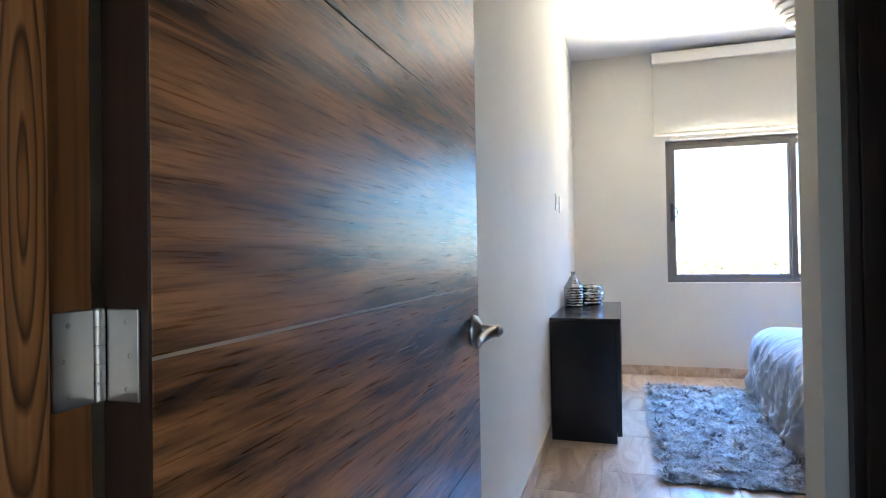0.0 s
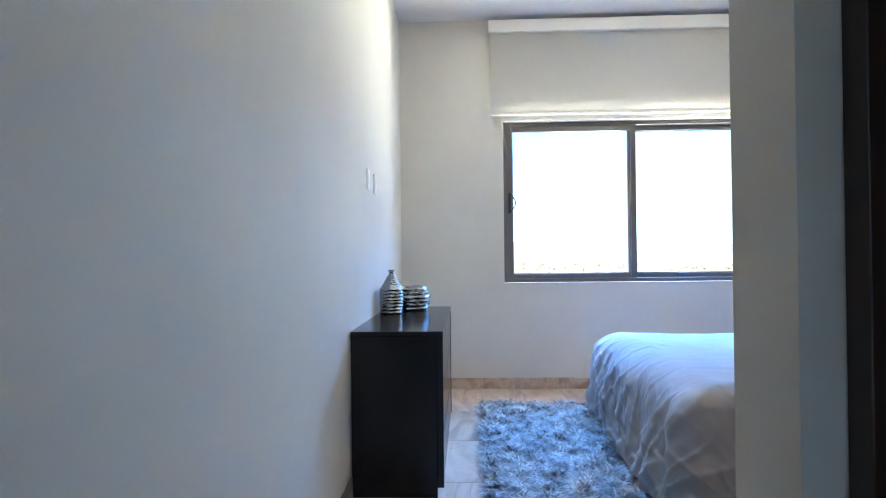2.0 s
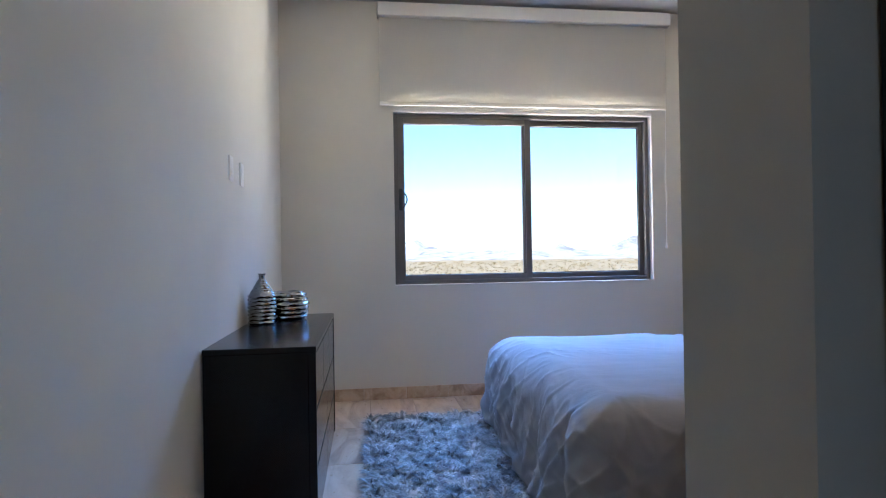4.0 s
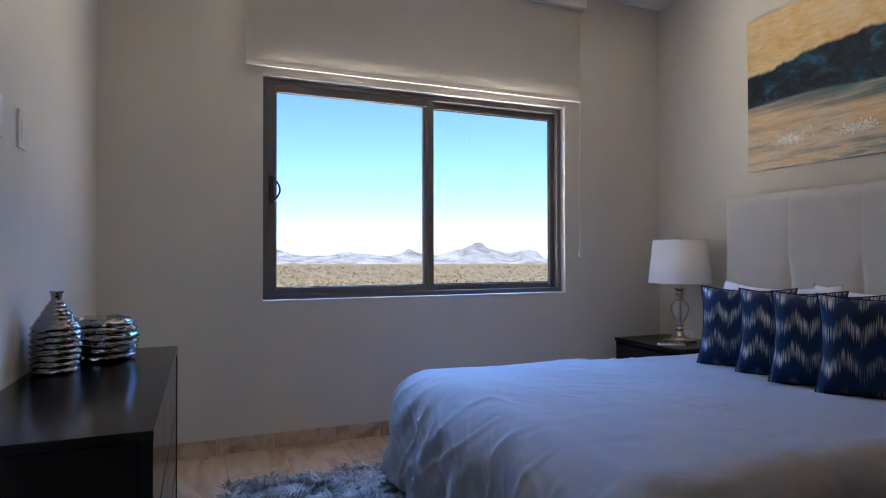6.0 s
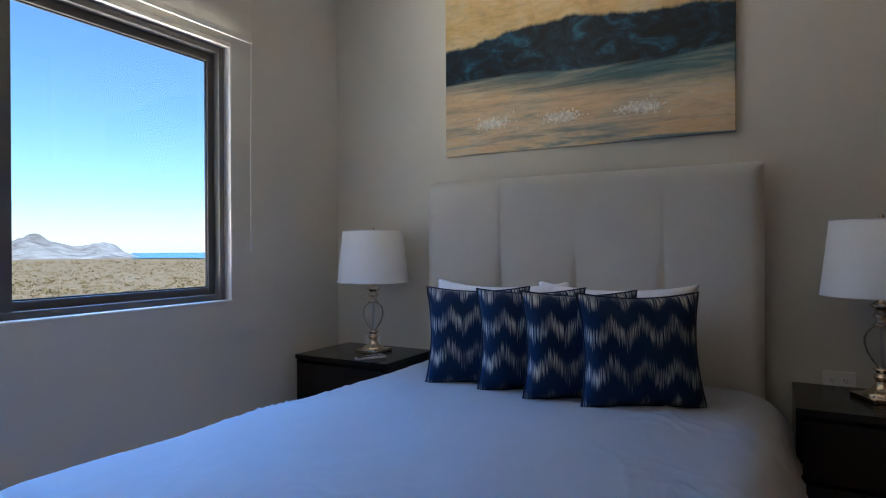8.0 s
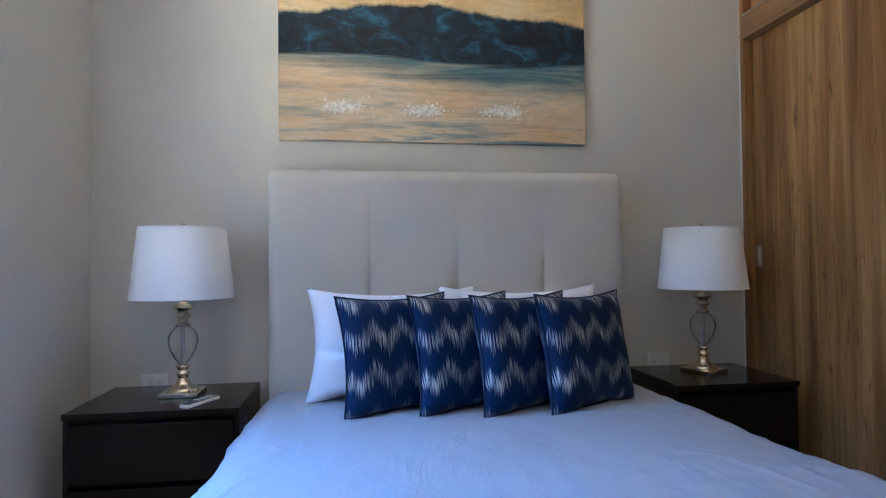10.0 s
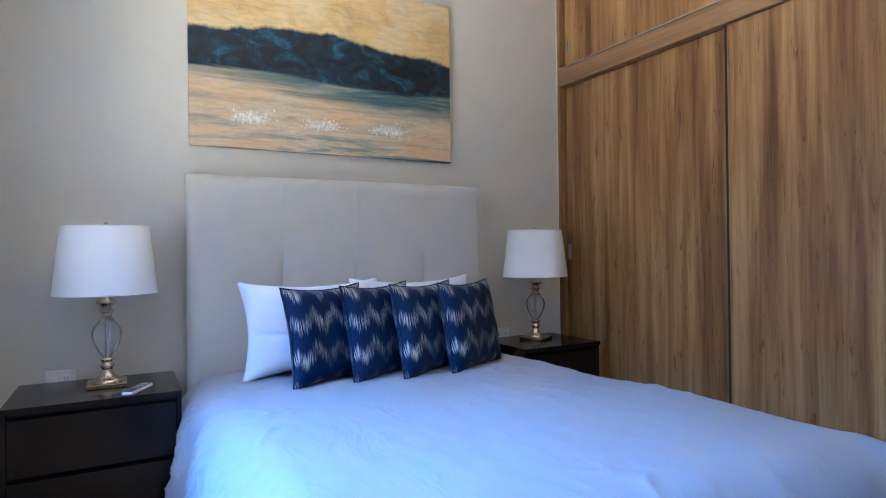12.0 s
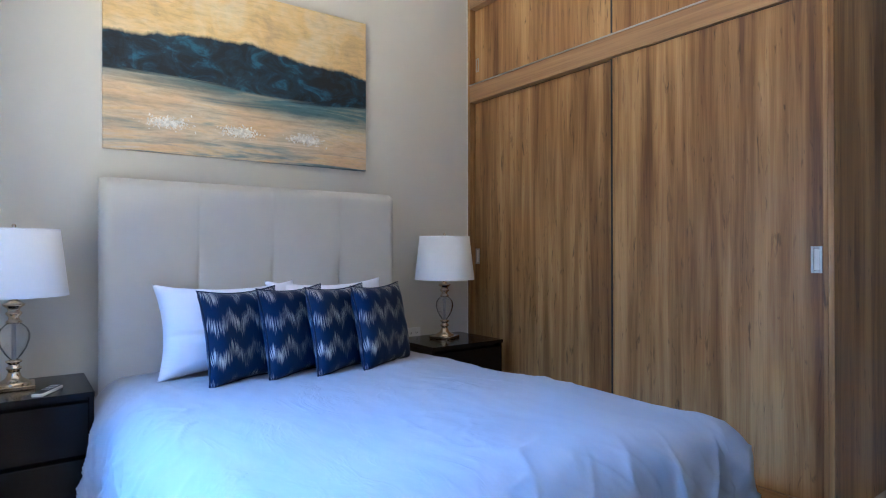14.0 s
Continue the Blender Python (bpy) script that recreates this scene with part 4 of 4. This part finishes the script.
for k, (xc, yc, turn) in enumerate(((2.65, 4.878, 25), (2.645, 4.628, 27), (2.60, 4.413, 26), (2.59, 4.185, 28))):
    cush = lay("cushion", "navy square cushion with silver zigzag threads", "cushion", pillow_mesh(0.455, 0.43, 0.12, 20.0 + 3 * k), MAT_CUSHION, pose(xc, yc, 0.545, -11, 0, -90 + turn), "navy cushions on the bed")
    rim = []
    for q in range(64):
        side, f = divmod(q, 16)
        p = 2 * f / 16 - 1
        ax_, bz_ = ((p, -1), (1, p), (-p, 1), (-1, -p))[side]
        rim.append((ax_ * 0.2275 * (1 - 0.11 * (1 - bz_ * bz_) * abs(ax_) ** 3), 0.0, 0.215 + bz_ * 0.215 * (1 - 0.11 * (1 - ax_ * ax_) * abs(bz_) ** 3)))
    part("piping", tube(rim + rim[:1], 0.0042, 8), MAT_NAVY, cush, "dark navy piping", True)

# ---- painting ----
PY0, PY1, PZ0, PZ1 = 3.92, 5.395, 1.652, 2.60
art = thing("painting", "unframed textured seascape canvas in ochre and navy", "painting", (0, 0, 0))
part("canvas", box((3.312, PY0, PZ0), (3.344, PY1, PZ1), 0.003), painting_material(PY0, PY1, PZ0, PZ1), art)


def foam(yc, zc, w, h, seed):
    rng = random.Random(seed)
    bm = bmesh.new()
    for _ in range(420):
        y, z = yc + rng.gauss(0, w / 2.4), zc + rng.gauss(0, h / 2.6)
        s = rng.uniform(0.002, 0.0055)
        m = pose(3.311, y, z, rng.uniform(0, 360)) @ Matrix.Diagonal((0.5, rng.uniform(0.7, 2.2), 0.7, 1))
        bmesh.ops.create_icosphere(bm, subdivisions=1, radius=s, matrix=m)
    return bm


MAT_FOAM = plain("white_impasto", (0.74, 0.71, 0.64), 0.45, vary=0.3, scale=60)
for k, (u, v) in enumerate(((0.20, 0.170), (0.455, 0.162), (0.72, 0.165))):
    tagged(part("impasto", foam(PY1 - u * (PY1 - PY0), PZ0 + v * (PZ1 - PZ0), 0.115, 0.036, k), MAT_FOAM, art, "thick white paint tufts"), kind="stuff")

# ---- vases on the dresser ----
def ribbed(profile_r, z0, z1, ribs, mouth, amp):
    """Stacked wavy rings between two heights."""
    out = [(0, z0), (profile_r(0.0) * 0.92, z0)]
    n = ribs * 6
    for k in range(n + 1):
        s = k / n
        out.append((profile_r(s) * (1 + amp * (abs(math.sin(math.pi * ribs * s)) ** 0.7 - 0.6)), z0 + (z1 - z0) * (0.01 + 0.99 * s)))
    out += mouth
    return out


def ripple(r, z, a):
    k = 0.022 * math.sin(7 * a + 9 * math.sin(z * 90)) + 0.012 * math.sin(11 * a + z * 160)
    return r * (1 + k), z + 0.0025 * math.sin(6 * a + z * 300) * min(1, r / 0.04)


v1 = thing("vase", "silvered ribbed bottle vase standing on the dresser", "vase", (-0.298, 4.885, 0.765))
part("body", lathe(ribbed(lambda q: 0.065 + 0.003 * math.sin(3 * q), 0.0, 0.152, 8, [(0.060, 0.158), (0.054, 0.160)], 0.13), 72, ripple=ripple), MAT_CHROME, v1, smooth=True)
steps = [(0.058, 0.154)]
for k in range(6):
    rr, zz = 0.054 - 0.0068 * k, 0.160 + 0.0115 * k
    steps += [(rr + 0.003, zz), (rr + 0.001, zz + 0.006), (rr - 0.005, zz + 0.0095)]
steps += [(0.0145, 0.230), (0.014, 0.240), (0.0165, 0.243), (0.014, 0.247), (0.019, 0.252), (0.020, 0.256), (0.013, 0.256), (0.011, 0.235)]
part("neck", lathe(steps, 48, ripple=ripple), MAT_CHROME, v1, smooth=True)
v2 = thing("bowl", "silvered ribbed round bowl standing on the dresser", "bowl", (-0.205, 5.10, 0.765))
part("body", lathe(ribbed(lambda s: 0.088 + 0.028 * math.sin(math.pi * (0.12 + 0.76 * s)), 0.0, 0.145, 6, [(0.094, 0.148), (0.090, 0.146), (0.094, 0.09), (0.08, 0.02), (0, 0.014)], 0.09), 80, ripple=ripple), MAT_CHROME, v2, smooth=True)

# ---- rug ----
rug = thing("rug", "shaggy grey-blue rug beside and under the bed", "rug", (0, 0, F))
RX0, RX1, RY0, RY1 = 0.235, 1.75, 3.55, 5.68
part("backing", box((RX0, RY0, 0), (RX1, RY1, 0.008)), MAT_RUGBASE, rug)


def shag(count, seed):
    """Loose tufts: each a few flat fibres, bent in a common but wandering direction."""
    rng = np.random.default_rng(seed)
    x, y = rng.uniform(RX0, RX1 - 0.35, count), rng.uniform(RY0, RY1, count)
    lean = np.array([8.0 * noise.noise(Vector((float(p) * 7, float(q) * 7, 0))) for p, q in zip(x, y)]) + rng.normal(0, 0.7, count)
    length = rng.uniform(0.035, 0.075, count)
    width = rng.uniform(0.0025, 0.006, count)
    up = rng.uniform(0.3, 0.95, count) * np.array([0.85 + 0.9 * noise.noise(Vector((float(p) * 13, float(q) * 13, 4))) for p, q in zip(x, y)])
    dx, dy = np.cos(lean), np.sin(lean)
    px, py = -dy * width, dx * width
    verts = np.zeros((count, 7, 3))
    for k, (s, zz, w) in enumerate(((0.0, 0.0, 1.0), (0.35, 0.55, 1.0), (0.75, 0.85, 0.8))):
        h = 0.006 + length * up * zz * 0.72
        verts[:, 2 * k] = np.stack([x + dx * length * s - px * w, y + dy * length * s - py * w, h], 1)
        verts[:, 2 * k + 1] = np.stack([x + dx * length * s + px * w, y + dy * length * s + py * w, h], 1)
    verts[:, 6] = np.stack([x + dx * length * 1.1, y + dy * length * 1.1, 0.006 + length * up * 0.52], 1)
    faces = []
    for i in range(count):
        b = 7 * i
        faces += [(b, b + 1, b + 3, b + 2), (b + 2, b + 3, b + 5, b + 4), (b + 4, b + 5, b + 6)]
    me = bpy.data.meshes.new("pile")
    me.from_pydata(verts.reshape(-1, 3).tolist(), [], faces)
    me.materials.append(MAT_RUG)
    return me


pile = new("pile", shag(60000, 5))
pile.parent = rug
tagged(pile, "long silky shag fibres", kind="stuff")

# ---- small things ----
def outlet(at, plugged):
    """Wall outlet on the bed wall, facing -x."""
    o = thing("wall_outlet", "white double wall outlet above the nightstand", "outlet", at, group="wall outlets by the bed")
    part("plate", box((-0.007, -0.058, -0.038), (0, 0.058, 0.038), 0.003), MAT_WHITEP, o)
    for y in (-0.024, 0.024):
        s = part("socket", box((-0.009, y - 0.017, -0.014), (-0.0068, y + 0.017, 0.014), 0.002), MAT_WHITEP, o)
        for q in (-0.006, 0.006):
            part("slot", box((-0.0094, y + q - 0.001, -0.003), (-0.0088, y + q + 0.001, 0.007)), MAT_BLACK, s)
        part("slot", box((-0.0094, y - 0.002, -0.010), (-0.0088, y + 0.002, -0.006)), MAT_BLACK, s)
    if plugged:
        pl = part("plug", box((-0.034, 0.012, -0.012), (-0.0095, 0.036, 0.012), 0.005), MAT_WHITEP, o)
        part("plug_cord", tube([(-0.034, 0.024, 0), (-0.045, 0.02, -0.006), (-0.05, 0.008, -0.025), (-0.045, 0.0, -0.036)], 0.0025, 8), MAT_WHITEP, pl)
    return o


outlet((XR, 5.94, 0.557), True)
outlet((XR, 3.54, 0.575), False)
for yy in (4.61, 4.84):
    sw = thing("wall_plate", "white blank wall plate on the greige wall", "switch plate", (XL, yy, 1.515), group="wall plates above the dresser")
    part("plate", box((0, -0.037, -0.058), (0.007, 0.037, 0.058), 0.003), MAT_WHITEP, sw)
    part("insert", box((0.0068, -0.018, -0.035), (0.009, 0.018, 0.035), 0.001), MAT_WHITEP, sw)

remote = thing("remote_control", "slim white and black remote control on the nightstand", "remote control", (2.91, 5.635, 0.5535), 62)
part("body", box((-0.022, -0.085, 0.0), (0.022, 0.085, 0.014), 0.005), MAT_WHITEP, remote)
part("faceplate", box((-0.019, -0.08, 0.0141), (0.019, 0.08, 0.0165), 0.001), MAT_BLACK, remote)
for r in range(6):
    for c in range(3):
        part("button", box((-0.015 + c * 0.011, -0.07 + r * 0.016, 0.0166), (-0.007 + c * 0.011, -0.061 + r * 0.016, 0.0185), 0.001), MAT_WHITEP if r % 2 else MAT_GREYP, remote)

# ceiling lamp: stacked opal rings
cl = thing("ceiling_lamp", "hanging ceiling lamp of stacked white rings", "ceiling lamp", (1.20, 4.75, 0))
part("canopy", lathe([(0, ZC - 0.001), (0.06, ZC - 0.001), (0.06, ZC - 0.02), (0.02, ZC - 0.03), (0, ZC - 0.03)], 32), MAT_WHITEP, cl, smooth=True)
part("stem", lathe([(0.008, ZC - 0.03), (0.008, 2.84)], 12), MAT_STEEL, cl)
for r, z in ((0.20, 2.84), (0.185, 2.785), (0.165, 2.735), (0.14, 2.69), (0.105, 2.65)):
    part("ring", lathe([(r - 0.03, z), (r, z - 0.004), (r + 0.006, z - 0.02), (r - 0.002, z - 0.038), (r - 0.035, z - 0.046), (r - 0.045, z - 0.02), (r - 0.03, z)], 56), MAT_OPAL, cl, smooth=True)
part("bowl", lathe([(0.0, 2.612), (0.05, 2.616), (0.085, 2.632), (0.095, 2.65), (0.0, 2.84)], 40), MAT_OPAL, cl, smooth=True)

# ---- outdoors ----
def land(x, y):
    r = math.hypot(x - 1.5, y - 2)
    s = min(max((r - 9) / 110, 0), 1)
    base = -1.2 - 29 * s * s * (3 - 2 * s)
    return base + (1.2 * fold((x, y, 0), 0.01) + 0.35 * fold((x, y, 3), 0.06)) * min(1, s * 2) + (-7.0 if r > 4500 else 0.0)


def terrain():
    verts, faces = [(1.5, 2, -1.2)], []
    radii = [6, 9] + [9 + 1.9 * 1.135 ** k for k in range(1, 62) if 9 + 1.9 * 1.135 ** k < 4700]
    n = 180
    for r in radii:
        for k in range(n):
            a = 2 * math.pi * k / n
            x, y = 1.5 + r * math.cos(a), 2 + r * math.sin(a)
            verts.append((x, y, land(x, y)))
    for k in range(n):
        faces.append((0, 1 + k, 1 + (k + 1) % n))
    for i in range(len(radii) - 1):
        for k in range(n):
            p, q = 1 + i * n, 1 + (i + 1) * n
            j = (k + 1) % n
            faces.append((p + k, q + k, q + j, p + j))
    me = bpy.data.meshes.new("ground")
    me.from_pydata(verts, [], faces)
    me.materials.append(MAT_GROUND)
    return me


g = new("ground", terrain())
tagged(g, "dry sandy desert plain with scrub", "ground", kind="structure")


def bearing(deg, dist, z=0.0):
    """A place seen from the window at a yaw (degrees, left positive) and distance."""
    return Vector((1.5 - dist * math.sin(radians(deg)), 5 + dist * math.cos(radians(deg)), z))


def sea():
    bm = bmesh.new()
    near, far = [], []
    for k in range(41):
        d = -32.6 - 80 * k / 40
        shore = 2050 - 180 * min(1, k / 6) + 60 * math.sin(k * 1.3)
        near.append(bm.verts.new(bearing(d, shore, -27.6)))
        far.append(bm.verts.new(bearing(d, 4900, -27.6)))
    for k in range(40):
        bm.faces.new((near[k], near[k + 1], far[k + 1], far[k]))
    bmesh.ops.recalc_face_normals(bm, faces=bm.faces[:])
    return bm


fixed("water", sea(), MAT_SEA, "strip of turquoise sea at the horizon", "sea")


def mountain(d0, d1, dist, depth, peaks, seed):
    """A ridge between two bearings; peaks are (bearing, height, spread)."""
    bm = bmesh.new()
    n, m = 120, 26
    rows = []
    for i in range(n + 1):
        d = d0 + (d1 - d0) * i / n
        env = min(1, i / 8, (n - i) / 8)
        row = []
        for j in range(m + 1):
            s = j / m
            p = bearing(d, dist + depth * (s - 0.3))
            h = sum(hh * math.exp(-abs((d - b) / w) ** 1.4) for b, hh, w in peaks)
            cross = max(0.0, 1 - abs(s - 0.5) * 2) ** 0.9
            rug_ = 1 + 0.4 * fold((p.x, p.y, seed), 0.006) + 0.50 * abs(fold((p.x, p.y, seed + 5), 0.014)) + 0.15 * fold((p.x, p.y, seed + 8), 0.04)
            row.append(bm.verts.new((p.x, p.y, -32 + env * h * cross * rug_)))
        rows.append(row)
    for i in range(n):
        for j in range(m):
            bm.faces.new((rows[i][j], rows[i + 1][j], rows[i + 1][j + 1], rows[i][j + 1]))
    bmesh.ops.recalc_face_normals(bm, faces=bm.faces[:])
    return bm


for args in ((40, -10, 3300, 900, ((10, 62, 14), (-4, 55, 8), (25, 52, 10), (38, 50, 9)), 1.0),
             (0, -34, 2500, 800, ((-19, 34, 1.6), (-25.3, 62, 2.6), (-30.6, 42, 1.7), (-13.5, 40, 3.5), (-6, 36, 5), (-24, 18, 8)), 4.0)):
    m_ = part("mountain", mountain(*args), MAT_ROCK, None, "", True)
    tagged(m_, "bare pale rocky mountains beyond the plain", "mountain", kind="structure")


def scrub(count, seed):
    """Low bushes as loose clumps of small leaf blades."""
    rng = random.Random(seed)
    verts, faces = [], []
    for _ in range(count):
        r = 110 + 1700 * rng.random() ** 1.7
        d = rng.uniform(-75, 60)
        c = bearing(d, r)
        c.z = land(c.x, c.y)
        size = rng.uniform(1.2, 3.2) * (1 + r / 1500)
        blades = 26 if r < 320 else 12 if r < 700 else 7
        for _ in range(blades):
            a, q = rng.uniform(0, 6.283), rng.random() ** 0.5
            p = c + Vector((math.cos(a) * q * size * 0.9, math.sin(a) * q * size * 0.9, size * rng.uniform(0.15, 0.85) * (1.1 - q * 0.6)))
            s = size * rng.uniform(0.25, 0.5)
            b = len(verts)
            for k in range(3):
                verts.append(tuple(p + Vector((rng.uniform(-1, 1), rng.uniform(-1, 1), rng.uniform(-0.8, 0.9))) * s))
            faces.append((b, b + 1, b + 2))
    me = bpy.data.meshes.new("scrub")
    me.from_pydata(verts, [], faces)
    me.materials.append(MAT_BUSH)
    return me


tagged(new("scrub", scrub(14000, 11)), "dry olive desert bushes on the plain", "bushes", kind="stuff")

# ---- floor tiles ----
TW, TL = 0.315, 0.63
tile_mesh = {}
floor_ob = bpy.data.objects["floor"]
ix = 0
x = XL
while x < XR - 0.01:
    w = min(TW, XR - x)
    y = YD1 - TL * (0.5 if ix % 2 else 1.0)
    while y < YW - 0.01:
        y0, y1 = max(y, HY), min(y + TL, YW)
        key = (round(w, 3), round(y1 - y0, 3))
        if key not in tile_mesh:
            tile_mesh[key] = mesh_of(box((0.0012, 0.0012, -0.012), (w - 0.0012, y1 - y0 - 0.0012, 0.0), 0.0012, 1), "tile", MAT_STONE)
        t_ = new("tile", tile_mesh[key])
        t_.parent = floor_ob
        t_.matrix_basis = pose(x, y0, F)
        y += TL
    x += TW
    ix += 1
hall = part("hall_tiles", box((XL, HY, F - 0.012), (XR, YD1 - TL - 0.002, F)), MAT_STONE, floor_ob)
